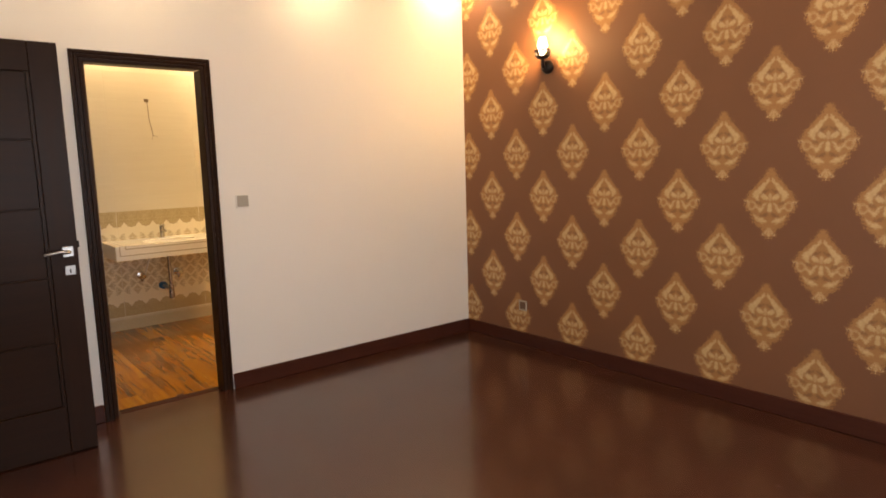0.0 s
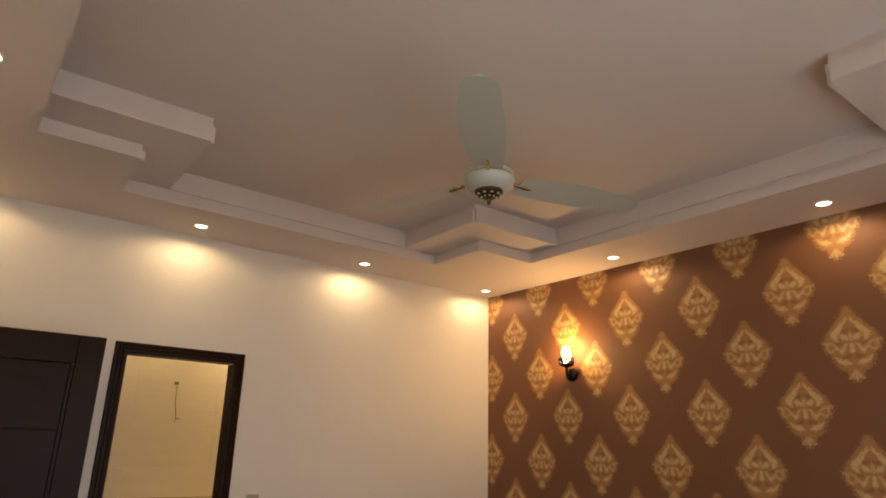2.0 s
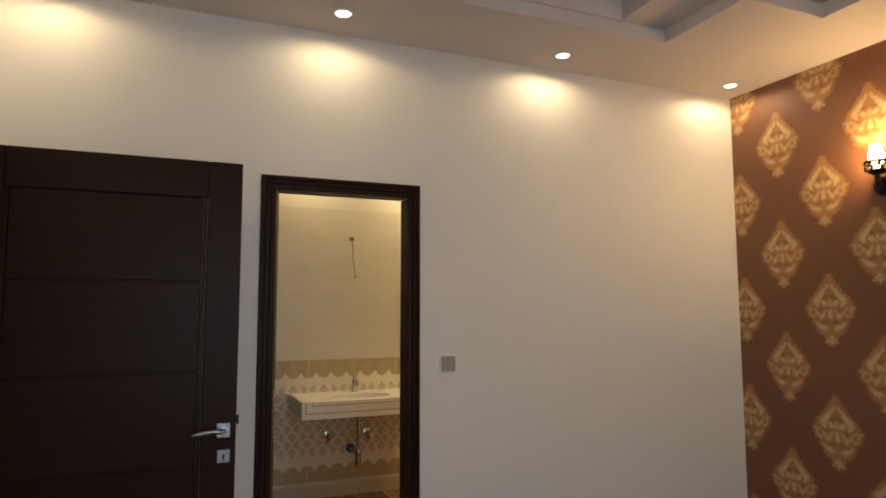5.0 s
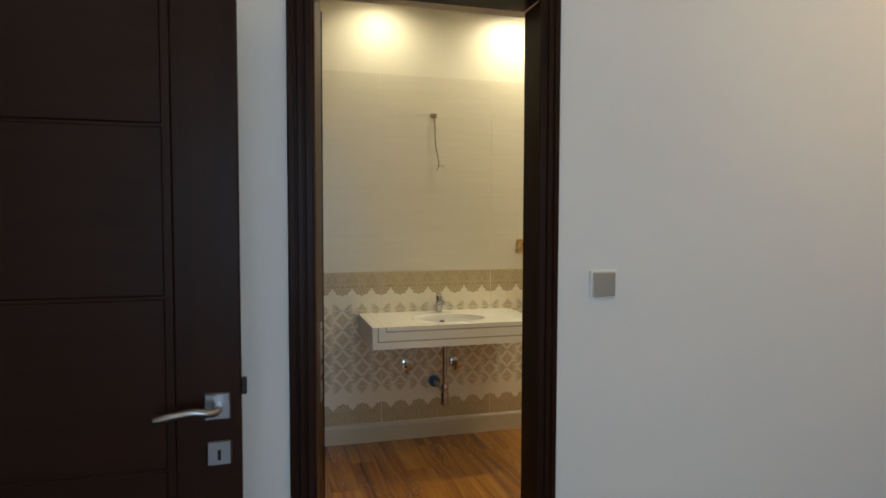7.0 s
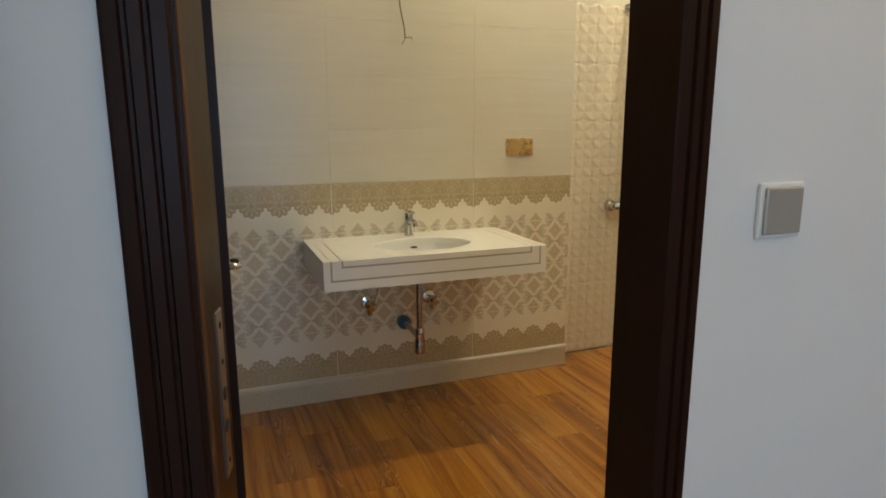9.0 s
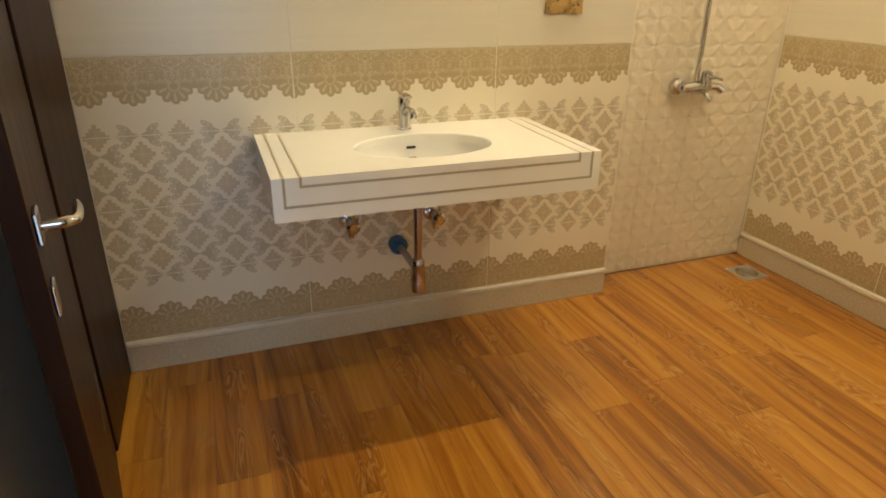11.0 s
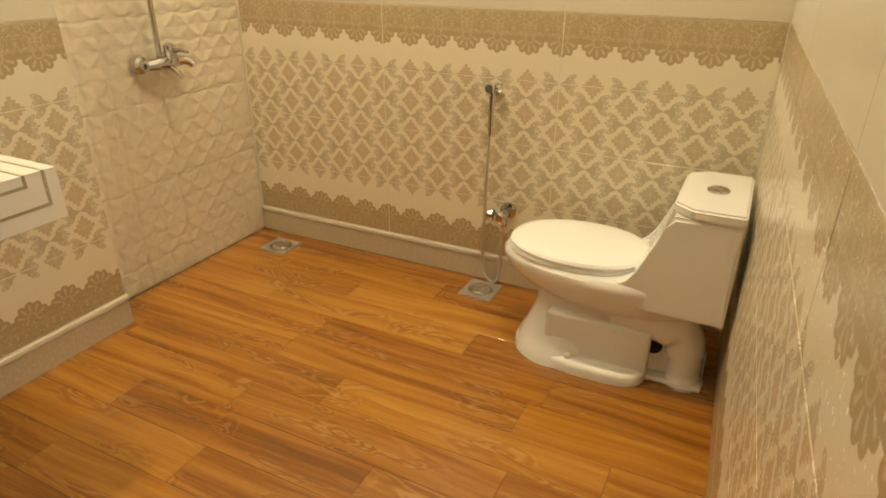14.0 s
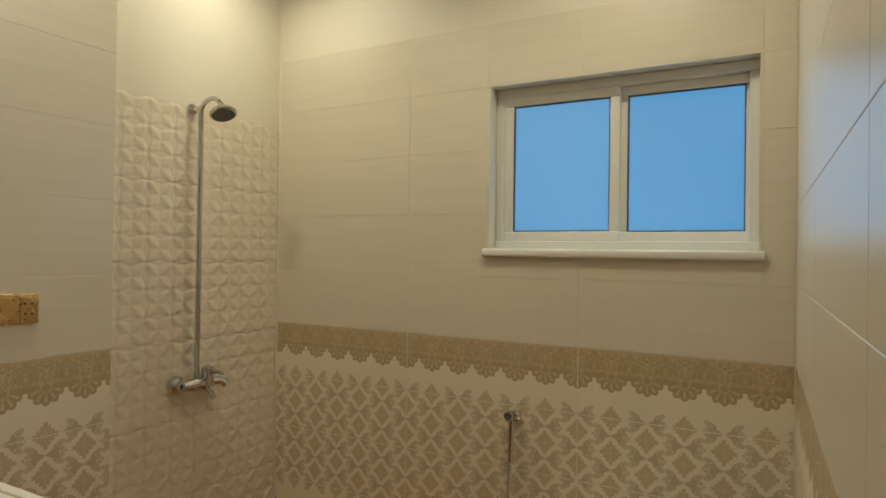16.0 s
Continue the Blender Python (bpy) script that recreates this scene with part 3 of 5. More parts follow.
door = thing("door_1", "open doorway to the bathroom in dark stained fluted wooden casing", "door frame", 1.1, WY, 0, kind="structure")
door.location = (0, 0, 0)
for bm in casing((0.764, 1.425), (0.70, 1.496), 2.135, 2.203, WY, "y", -1):
    part("casing", bm, WOOD, door)
part("jamb", prism(bmesh.new(), [(0.745, WY + 0.001), (0.768, WY + 0.001), (0.797, 4.25), (0.799, 4.41), (0.745, 4.41)], "z", 0.0, 2.137), WOOD, door)
part("jamb", boxes(((1.429, WY + 0.001, 0), (1.475, 4.25, 2.137)), bevel=0.003), WOOD, door)
part("head_jamb", boxes(((0.7695, WY + 0.001, 2.138), (1.4285, 4.25, 2.163)), bevel=0.003), WOOD_BAR, door)
def splay(bm):
    """Lays a piece built round the origin on the splayed face of the jamb: x out of the face, y along it."""
    bm.transform(pose(0.768, WY + 0.001, 0, 0, 0, -13.7))
    return bm


part("worn_edge", splay(boxes(((-0.001, 0.003, 0.0), (0.002, 0.020, 2.134)), bevel=0.001)), WORN, door, "worn reddish bare edge of the jamb")
strike = part("strike_plate", splay(boxes(((-0.001, 0.066, 0.96), (0.0025, 0.098, 1.19)), bevel=0.001)), SATIN, door, "tarnished steel strike plate")
for hz, hw in ((1.17, 0.005), (1.12, 0.004), (1.075, 0.010), (1.03, 0.010), (0.98, 0.004)):
    part("screw_hole", splay(lathe(bmesh.new(), [(hw, 0.002), (hw * 0.9, 0.0033)], (0, 0.082, hz), "X", 12)), RUBBER, strike)
for bm in casing((0.812, 1.62), (0, 0), 2.125, 2.203, BN + 0.002, "y", 1)[:1]:
    part("rear_casing", bm, WOOD, door)
part("threshold", boxes(((0.80, 4.19, -0.002), (1.428, 4.255, 0.004)), bevel=0.002), SKIRT, door)


def lever(bm, root, out, along, length=0.115):
    """A lever handle: neck out of the rose, then a gently bowed grip along."""
    o, a, r = Vector(out), Vector(along), Vector(root)
    pts = bend([r, r + o * 0.035, r + o * 0.05 + a * 0.012, r + o * 0.054 + a * 0.045 + Vector((0, 0, 0.005)), r + o * 0.05 + a * length + Vector((0, 0, -0.006))], 6)
    return tube(bm, pts, [0.010] * 8 + [0.0085] * (len(pts) - 9) + [0.006], 12)


leaf = thing("panelled_door", "open dark-stained wooden bedroom door with five grooved panels", "door", 0, 0, 0)
X0, X1, YF, YB, Z1 = -0.385, 0.585, 3.76, 3.80, 2.163
part("stile", boxes(((0.456, YF, 0.006), (X1, YB, Z1)), bevel=0.003), WOOD, leaf)
part("stile", boxes(((X0, YF, 0.006), (X0 + 0.148, YB, Z1)), bevel=0.003), WOOD, leaf)
part("top_rail", boxes(((X0 + 0.149, YF, 2.015), (0.455, YB, Z1)), bevel=0.003), WOOD_BAR, leaf)
part("bottom_rail", boxes(((X0 + 0.149, YF, 0.006), (0.455, YB, 0.268)), bevel=0.003), WOOD_BAR, leaf)
for a, b in ((0.27, 0.618), (0.624, 0.963), (0.969, 1.323), (1.329, 1.675), (1.681, 2.013)):
    part("panel", boxes(((X0 + 0.166, YF + 0.012, a), (0.438, YB - 0.012, b)), bevel=0.003), WOOD_BAR, leaf)
for a, b in ((X0 + 0.15, X0 + 0.165), (0.439, 0.454)):
    part("moulding", prism(bmesh.new(), [(a, YF + 0.003), (b, YF + 0.003 + (0.008 if a < 0 else 0)), (b, YB - 0.01), (a, YB - 0.01)], "z", 0.27, 2.013), WOOD, leaf)
part("panel_backing", boxes(((X0 + 0.167, YF + 0.017, 0.268), (0.437, YB - 0.017, 2.014))), WOOD, leaf)
rose = part("handle_rose", boxes(((0.511, YF - 0.009, 1.069), (0.564, YF, 1.126)), bevel=0.003), SATIN, leaf, "satin nickel square rose")
part("lever_handle", lever(bmesh.new(), (0.537, YF - 0.008, 1.099), (0, -1, 0), (-1, 0, 0)), SATIN, rose, "satin nickel lever handle", True)
esc = part("escutcheon", boxes(((0.515, YF - 0.008, 0.972), (0.565, YF, 1.024)), bevel=0.003), SATIN, leaf, "satin nickel keyhole plate")
part("keyhole", boxes(((0.5365, YF - 0.0095, 0.984), (0.5435, YF - 0.0075, 1.006)), bevel=0.001), RUBBER, esc)
part("latch", boxes(((X1, YF + 0.010, 1.115), (X1 + 0.011, YF + 0.028, 1.150)), bevel=0.002), IRON, leaf, "dark latch bolt on the door edge")
for hz in (0.25, 1.05, 1.90):
    part("hinge", lathe(bmesh.new(), [(0.008, hz - 0.05), (0.008, hz + 0.05)], (X0 - 0.012, YF - 0.002, 0), "Z", 12), SATIN, leaf)
entry = thing("door_2", "dark stained wooden casing of the bedroom entry", "door frame", kind="structure")
for bm in casing((ENTRY0 + 0.04, ENTRY1 - 0.03), (0, 0), 2.13, 2.208, LX, "x", 1):
    part("casing", bm, WOOD, entry)
part("jamb", boxes(((LX - 0.15, ENTRY0 + 0.001, 0), (LX - 0.002, ENTRY0 + 0.04, 2.1)), bevel=0.003), WOOD, entry)
part("jamb", boxes(((LX - 0.15, ENTRY1 - 0.03, 0), (LX - 0.002, ENTRY1 - 0.001, 2.1)), bevel=0.003), WOOD, entry)
part("head_jamb", boxes(((LX - 0.15, ENTRY0 + 0.002, 2.1), (LX - 0.002, ENTRY1 - 0.002, 2.138)), bevel=0.003), WOOD_BAR, entry)


# ---- bedroom things ----
def downlight(x, y, z, group, label):
    lamp = thing("downlight", label, "ceiling light", x, y, z, group)
    part("trim_ring", lathe(bmesh.new(), [(0.036, -0.001), (0.047, -0.001), (0.046, -0.006), (0.040, -0.008), (0.036, -0.006)], caps=False), PVC, lamp, smooth=True)
    part("lens", lathe(bmesh.new(), [(0.0355, -0.002), (0.036, -0.005), (0.030, -0.007), (0.004, -0.008)]), LENS, lamp, "glowing warm white lens", True)
    return lamp


first = downlight(*BED_LAMPS[0], SOFFIT, "bedroom downlights", "small round lit downlight recessed in bedroom soffit")
for lx, ly in BED_LAMPS[1:]:
    copy_thing(first, pose(lx, ly, SOFFIT))
first = downlight(*BATH_LAMPS[0], BCEIL, "bathroom downlights", "small round lit downlight recessed in bathroom ceiling")
for lx, ly in BATH_LAMPS[1:]:
    copy_thing(first, pose(lx, ly, BCEIL))


def ceiling_fan(x, y):
    fan = thing("ceiling_fan", "cream three-bladed ceiling fan with pierced bronze hub cap, at rest", "fan", x, y, TOP + 0.022)
    part("canopy", lathe(bmesh.new(), [(0.02, -0.075), (0.045, -0.06), (0.062, -0.04), (0.065, -0.021)]), FANWHITE, fan, smooth=True)
    part("downrod", lathe(bmesh.new(), [(0.011, -0.34), (0.011, -0.06)], seg=14), FANWHITE, fan)
    motor = part("motor_housing", lathe(bmesh.new(), [(0.03, -0.345), (0.080, -0.350), (0.108, -0.360), (0.112, -0.374), (0.104, -0.382), (0.114, -0.390), (0.113, -0.408), (0.096, -0.432), (0.066, -0.448)]), FANWHITE, fan, smooth=True)
    part("gold_band", lathe(bmesh.new(), [(0.104, -0.379), (0.1075, -0.381), (0.1075, -0.384), (0.104, -0.386)], caps=False), BRASS, motor, "thin brass band")
    cap = part("hub_cap", lathe(bmesh.new(), [(0.064, -0.447), (0.062, -0.458), (0.045, -0.472), (0.016, -0.481)]), BRONZE, fan, "dark bronze pierced hub cap", True)
    bm = bmesh.new()
    for i in range(10):
        a = 2 * math.pi * i / 10
        for r, z, s in ((0.052, -0.468, 0.007), (0.034, -0.479, 0.005)):
            lathe(bm, [(s, -0.002), (s, 0.002), (s * 0.3, 0.003)], (r * math.cos(a + r * 9), r * math.sin(a + r * 9), z), "Z", 8)
    part("cap_openwork", bm, FANWHITE, cap, "cream openwork scrolls")
    part("finial", lathe(bmesh.new(), [(0.012, -0.478), (0.013, -0.490), (0.007, -0.498), (0.009, -0.504), (0.003, -0.512)]), BRASS, fan, "small brass finial", True)
    for n, ang in enumerate((-14, 106, 226)):
        m = Matrix.Rotation(radians(ang), 4, "Z")
        bm = bmesh.new()
        loops = []
        for t in (0.0, 0.07, 0.15, 0.23, 0.32, 0.41, 0.5, 0.6, 0.7, 0.8, 0.86, 0.90, 0.93, 0.955, 0.975, 0.99, 1.0):
            r = 0.150 + 0.655 * t
            w = 0.064 + 0.024 * math.sin(math.pi * min(1, t * 1.15)) + 0.008 * t
            if t > 0.86:
                w *= max(0.02, 1 - ((t - 0.86) / 0.1405) ** 2.6) ** 0.42
            z, tw = -0.395 + 0.012 * t, -0.20 + 0.07 * t
            off = -0.012 * math.sin(math.pi * t)
            ring = []
            for sgn, th in ((-1, 0.0), (-0.5, 0.004), (0, 0.005), (0.5, 0.004), (1, 0.0), (0.5, -0.003), (0, -0.004), (-0.5, -0.003)):
                c = sgn * w + off
                ring.append(Vector((r, c, z + c * tw + th + 0.004 * (1 - sgn * sgn))))
            loops.append([m @ v for v in ring])
        blade = part("blade", rings(bm, loops), FANWHITE, fan, smooth=True)
        bm = bmesh.new()
        tube(bm, [m @ Vector(p) for p in ((0.105, 0, -0.385), (0.14, 0.0, -0.392), (0.19, 0.0, -0.398), (0.215, 0.0, -0.400))], [0.012, 0.008, 0.009, 0.004], 10)
        part("blade_bracket", bm, BRASS, blade, "brass blade bracket", True)
    return fan


ceiling_fan(1.657, 1.875)


def sconce():
    s = thing("wall_sconce", "black iron wall sconce with openwork cup and lit glass", "wall lamp", RX, 3.174, 2.192)
    part("wall_plate", lathe(bmesh.new(), [(0.050, -0.001), (0.053, -0.010), (0.050, -0.022), (0.038, -0.040), (0.016, -0.050)], axis="X"), IRON, s, smooth=True)
    part("arm", tube(bmesh.new(), bend([(-0.040, 0, 0), (-0.062, -0.006, -0.006), (-0.080, -0.014, 0.012), (-0.083, -0.016, 0.056)], 6), 0.013, 12), IRON, s, smooth=True)
    cx, cy = -0.083, -0.016
    part("cup_base", lathe(bmesh.new(), [(0.015, 0.046), (0.036, 0.052), (0.050, 0.062), (0.052, 0.069), (0.046, 0.070), (0.020, 0.064)], (cx, cy, 0)), IRON, s, smooth=True)
    part("cup_rim", lathe(bmesh.new(), [(0.051, 0.106), (0.056, 0.108), (0.058, 0.116), (0.053, 0.118), (0.050, 0.112)], (cx, cy, 0), caps=False), IRON, s, smooth=True)
    for i in range(8):
        a = math.pi / 4 * i
        spread = lambda r, da, z: (cx + r * math.cos(a + da), cy + r * math.sin(a + da), z)
        part("openwork_scroll", tube(bmesh.new(), bend([spread(0.051, 0.0, 0.066), spread(0.054, 0.22, 0.082), spread(0.053, -0.10, 0.094), spread(0.055, 0.12, 0.110)], 4), 0.0062, 8), IRON, s)
    shade = part("glass_shade", lathe(bmesh.new(), [(0.038, 0.070), (0.044, 0.10), (0.048, 0.15), (0.060, 0.195), (0.058, 0.195), (0.046, 0.15), (0.042, 0.10), (0.036, 0.072)], (cx, cy, 0), caps=False), CLEAR, s, "clear flared glass cup", True)
    shade.visible_shadow = False
    b = part("bulb", lathe(bmesh.new(), [(0.013, 0.072), (0.020, 0.095), (0.034, 0.125), (0.037, 0.150), (0.027, 0.176), (0.005, 0.189)], (cx, cy, 0)), BULB, s, "lit warm bulb", True)
    b.visible_shadow = False
    return s


sconce()
sw = thing("light_switch", "square grey-beige rocker light switch on the white wall", "switch", 1.647, WY, 1.287)
part("switch_plate", box(bmesh.new(), (-0.046, -0.009, -0.045), (0.046, -0.0005, 0.045), 0.003, 2), PVC, sw)
part("rocker", box(bmesh.new(), (-0.039, -0.0155, -0.038), (0.039, -0.009, 0.038), 0.003, 2), PLASTIC, sw, "wide grey-beige rocker")
so = thing("wall_socket", "brown wallpaper-coloured power socket low on papered wall", "socket", RX, 3.455, 0.33)
part("socket_plate", box(bmesh.new(), (-0.008, -0.043, -0.043), (-0.0005, 0.043, 0.043), 0.003, 2), PLASTIC, so)
part("socket_face", box(bmesh.new(), (-0.010, -0.030, -0.030), (-0.008, 0.030, 0.030), 0.001), plain("brown_socket_face", (0.13, 0.075, 0.05), 0.4), so)
part("socket_edge", box(bmesh.new(), (-0.011, -0.043, -0.030), (-0.008, -0.038, 0.030), 0.001), PVC, so, "bright edge of the plate")


# ---- bathroom structure ----
wall_basin = setting("wall_basin", boxes(((BL - 0.15, BS + 0.0015, 0), (NICHE - 0.0015, BNI + 0.15, 3.0))), CREAM, "tiled basin wall with printed dado and cream tiles above", "wall")
wall_niche = setting("wall_shower_niche", boxes(((NICHE - 0.0015, BNI + 0.012, 0), (BF + 0.15, BNI + 0.15, 3.0))), CREAM, "shower niche wall with white relief tiles", "wall")
WY0, WY1, SZ0, SZ1 = 4.482, 5.492, 1.497, 2.182
wall_far = setting("wall_window", boxes(((BF + 0.0015, 4.26, 0), (BF + 0.2, WY0, 3.0)), ((BF + 0.0015, WY1, 0), (BF + 0.2, BNI + 0.014, 3.0)),
                                       ((BF + 0.0015, WY0, 0), (BF + 0.2, WY1, SZ0)), ((BF + 0.0015, WY0, SZ1), (BF + 0.2, WY1, 3.0))), CREAM, "tiled bathroom window wall with printed dado", "wall")
wall_side = setting("wall_bathroom_side", boxes(((BL - 0.15, 4.26, 0), (BL - 0.03, BS + 0.012, 3.0)), ((BL - 0.03, 4.26, 2.13), (BL, BS + 0.012, 3.0)), ((BL - 0.03, 4.26, 0), (BL, 5.0, 2.13))), CREAM, "cream bathroom wall holding a dark door", "wall")

# dark side door of the bathroom, a little ajar
side = thing("side_door", "scuffed dark wooden bathroom door standing slightly ajar", "door")
part("frame_panel", boxes(((BL - 0.028, 6.02, 0.0), (BL + 0.012, BS - 0.002, 2.128)), bevel=0.003), WOOD, side)
swing = pose(BL + 0.006, 6.012, 0.0, 0, 0, 10.5)
def swung(bm):
    bm.transform(swing)
    return bm
part("door_leaf", swung(boxes(((-0.036, -0.80, 0.008), (0.0, -0.002, 2.12)), bevel=0.003)), WOOD, side)
part("scuff_mark", swung(boxes(((0.0, -0.13, 0.26), (0.0006, -0.10, 0.36)), ((0.0, -0.30, 0.30), (0.0006, -0.20, 0.306)))), plain("pale_scuff", (0.22, 0.20, 0.18), 0.7), side, "pale scuff marks")
rose2 = part("handle_rose", swung(boxes(((0.0, -0.76, 0.985), (0.009, -0.71, 1.04)), bevel=0.003)), CHROME, side, "chrome square rose")
part("lever_handle", swung(lever(bmesh.new(), (0.008, -0.735, 1.012), (1, 0, 0), (0, 1, 0))), CHROME, rose2, "chrome lever handle", True)
part("escutcheon", swung(boxes(((0.0, -0.76, 0.86), (0.007, -0.71, 0.915)), bevel=0.003)), CHROME, side, "chrome keyhole plate")
# added closing wall behind the ajar door, in the same dim grey
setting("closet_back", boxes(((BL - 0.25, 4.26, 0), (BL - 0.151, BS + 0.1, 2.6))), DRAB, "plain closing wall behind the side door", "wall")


# window
window = thing("window_1", "white sliding bathroom window with frosted panes glowing blue", "window", kind="structure")
def frame4(x0, x1, y0, y1, z0, z1, w, bevel=0.003):
    return boxes(((x0, y0, z0), (x1, y1, z0 + w)), ((x0, y0, z1 - w), (x1, y1, z1)), ((x0, y0, z0 + w), (x1, y0 + w, z1 - w)), ((x0, y1 - w, z0 + w), (x1, y1, z1 - w)), bevel=bevel)
part("reveal_lining", frame4(BF + 0.0005, BF + 0.08, WY0 - 0.001, WY1 + 0.001, SZ0 - 0.001, SZ1 + 0.001, 0.012, 0.001), TILE_Y, window)
part("window_frame", frame4(BF + 0.065, BF + 0.125, WY0 + 0.011, WY1 - 0.011, SZ0 + 0.011, SZ1 - 0.011, 0.0355), PVC, window)
part("window_sill", box(bmesh.new(), (BF - 0.022, WY0 - 0.012, SZ0 - 0.020), (BF + 0.06, WY1 + 0.012, SZ0 + 0.013), 0.008, 3), PVC, window, smooth=True)
for name, y0, y1, x0, w in (("fixed_sash", 4.972, 5.446, BF + 0.072, 0.038), ("sliding_sash", 4.504, 4.985, BF + 0.095, 0.036)):
    sash = part(name, frame4(x0, x0 + 0.03, y0, y1, SZ0 + 0.046, SZ1 - 0.046, w), PVC, window)
    part("gasket", frame4(x0 + 0.006, x0 + 0.016, y0 + w - 0.001, y1 - w + 0.001, SZ0 + 0.045 + w, SZ1 - 0.045 - w, 0.006, 0.0), GASKET, sash)
    pane = part("pane", boxes(((x0 + 0.012, y0 + w + 0.002, SZ0 + 0.048 + w), (x0 + 0.016, y1 - w - 0.002, SZ1 - 0.048 - w))), FROST, sash, "frosted glass pane")
    pane.visible_shadow = False
    if name == "sliding_sash":
        part("latch", tube(bmesh.new(), bend([(x0 - 0.004, 4.984, 1.845), (x0 - 0.016, 4.984, 1.83), (x0 - 0.018, 4.982, 1.81), (x0 - 0.012, 4.976, 1.79), (x0 - 0.006, 4.980, 1.775)], 4), 0.007, 10), PVC, sash, "small white latch", True)
tagged(finish("backdrop", boxes(((BF + 0.5, 3.6, 0.9), (BF + 0.52, 6.4, 3.2))), SKYGLOW), "plain blue evening sky outside the window", "backdrop", "", "structure")


# floor drains
def floor_drain(x, y):
    d = thing("floor_drain", "square steel floor drain with round domed cover", "drain", x, y, 0.0, "bathroom floor drains")
    bm = bmesh.new()
    n = 32
    sq = []
    for i in range(n):
        a = 2 * math.pi * i / n + math.pi / 4
        c, s = math.cos(a), math.sin(a)
        k = 0.074 / max(abs(c), abs(s))
        sq.append((c * k, s * k))
    loops = [[(a, b, 0.000) for a, b in sq], [(a * 0.98, b * 0.98, 0.004) for a, b in sq]]
    loops += [[(r * math.cos(2 * math.pi * i / n + math.pi / 4), r * math.sin(2 * math.pi * i / n + math.pi / 4), z) for i in range(n)] for r, z in ((0.058, 0.004), (0.056, 0.001))]
    part("frame", rings(bm, loops, True, False), STEEL, d)
    part("rim", lathe(bmesh.new(), [(0.056, 0.0), (0.055, 0.0048), (0.047, 0.0052), (0.044, 0.001)], caps=False), CHROME, d, smooth=True)
    part("cover", lathe(bmesh.new(), [(0.0435, 0.0006), (0.038, 0.0050), (0.024, 0.0085), (0.004, 0.0095)]), CHROME, d, "domed chrome cover", True)
    return d


floor_drain(3.560, 6.415)
copy_thing(bpy.data.objects["floor_drain"], pose(3.598, 5.347, 0))


# vanity counter
VX0, VX1, VY0, VY1, VZ0, VZ1 = 1.217, 2.264, 5.916, 6.476, 0.736, 0.864
def vanity():
    v = thing("vanity_counter", "white stone wall-hung vanity counter with inlaid lines and oval basin", "vanity", 0, 0, 0)
    cx, cy, rx, ry, n = 1.740, 6.168, 0.236, 0.162, 64
    bm = bmesh.new()
    ell = lambda k, z, dy=0.0: [(cx + rx * k * math.cos(2 * math.pi * i / n), cy + dy + ry * k * math.sin(2 * math.pi * i / n), z) for i in range(n)]
    rim = []
    for i in range(n):
        c, s = math.cos(2 * math.pi * i / n), math.sin(2 * math.pi * i / n)
        px, py = (VX1 - cx if c > 0 else cx - VX0), (VY1 - cy if s > 0 else cy - VY0)
        k = min(px / abs(c) if abs(c) > 1e-6 else 9, py / abs(s) if abs(s) > 1e-6 else 9)
        rim.append((cx + c * k, cy + s * k))
    corners = [(VX0, VY0), (VX1, VY0), (VX1, VY1), (VX0, VY1)]
    for q in corners:
        j = min(range(n), key=lambda i: (rim[i][0] - q[0]) ** 2 + (rim[i][1] - q[1]) ** 2)
        rim[j] = q
    rings(bm, [[(a, b, VZ0) for a, b in rim], [(a, b, VZ1) for a, b in rim], ell(1.0, VZ1), ell(0.985, VZ1 - 0.004), ell(0.985, VZ1 - 0.03)], True, False)
    part("counter", bm, STONE, v)
    for u0, u1 in ((VX0 + 0.02, cx - rx - 0.04), (cx + rx + 0.04, VX1 - 0.02)):
        part("underside", boxes(((u0, VY0 + 0.02, VZ0 + 0.03), (u1, VY1 - 0.01, VZ0 + 0.04))), STONE, v)
    bm = bmesh.new()
    prof = [(1.03, -0.030), (1.02, -0.022), (0.99, -0.022), (0.97, -0.05), (0.90, -0.085), (0.74, -0.115), (0.48, -0.132), (0.15, -0.138)]
    basin = part("basin", rings(bm, [ell(k, VZ1 + z) for k, z in prof], True, False), CERAMIC, v, "white oval undermounted ceramic basin", True)
    part("waste", lathe(bmesh.new(), [(0.034, 0.0), (0.033, 0.004), (0.022, 0.002), (0.018, 0.004), (0.003, 0.006)], (cx, cy, VZ1 - 0.140)), CHROME, basin, "chrome drain plug", True)
    ov = part("overflow", box(bmesh.new(), (cx - 0.017, cy + 0.143, VZ1 - 0.050), (cx + 0.017, cy + 0.151, VZ1 - 0.041), 0.003, 2), RUBBER, basin, "dark overflow slot")
    part("maker_mark", boxes(((cx - 0.014, cy + 0.128, VZ1 - 0.080), (cx + 0.014, cy + 0.1295, VZ1 - 0.075))), PLASTIC, basin, "small grey bar mark")
    t, up = 0.0075, 0.0012
    for inset, drop in ((0.033, 0.088), (0.080, 0.031)):
        z = VZ1 - drop
        for x in (VX0 + inset, VX1 - inset):
            part("inlay_line", boxes(((x - t / 2, VY0 - up, VZ1 - 0.002), (x + t / 2, VY1 - 0.002, VZ1 + up))), INLAY, v, "grey-gold inlay line")
            part("inlay_line", boxes(((x - t / 2, VY0 - up, z), (x + t / 2, VY0 + 0.002, VZ1 - 0.0022))), INLAY, v, "grey-gold inlay line")
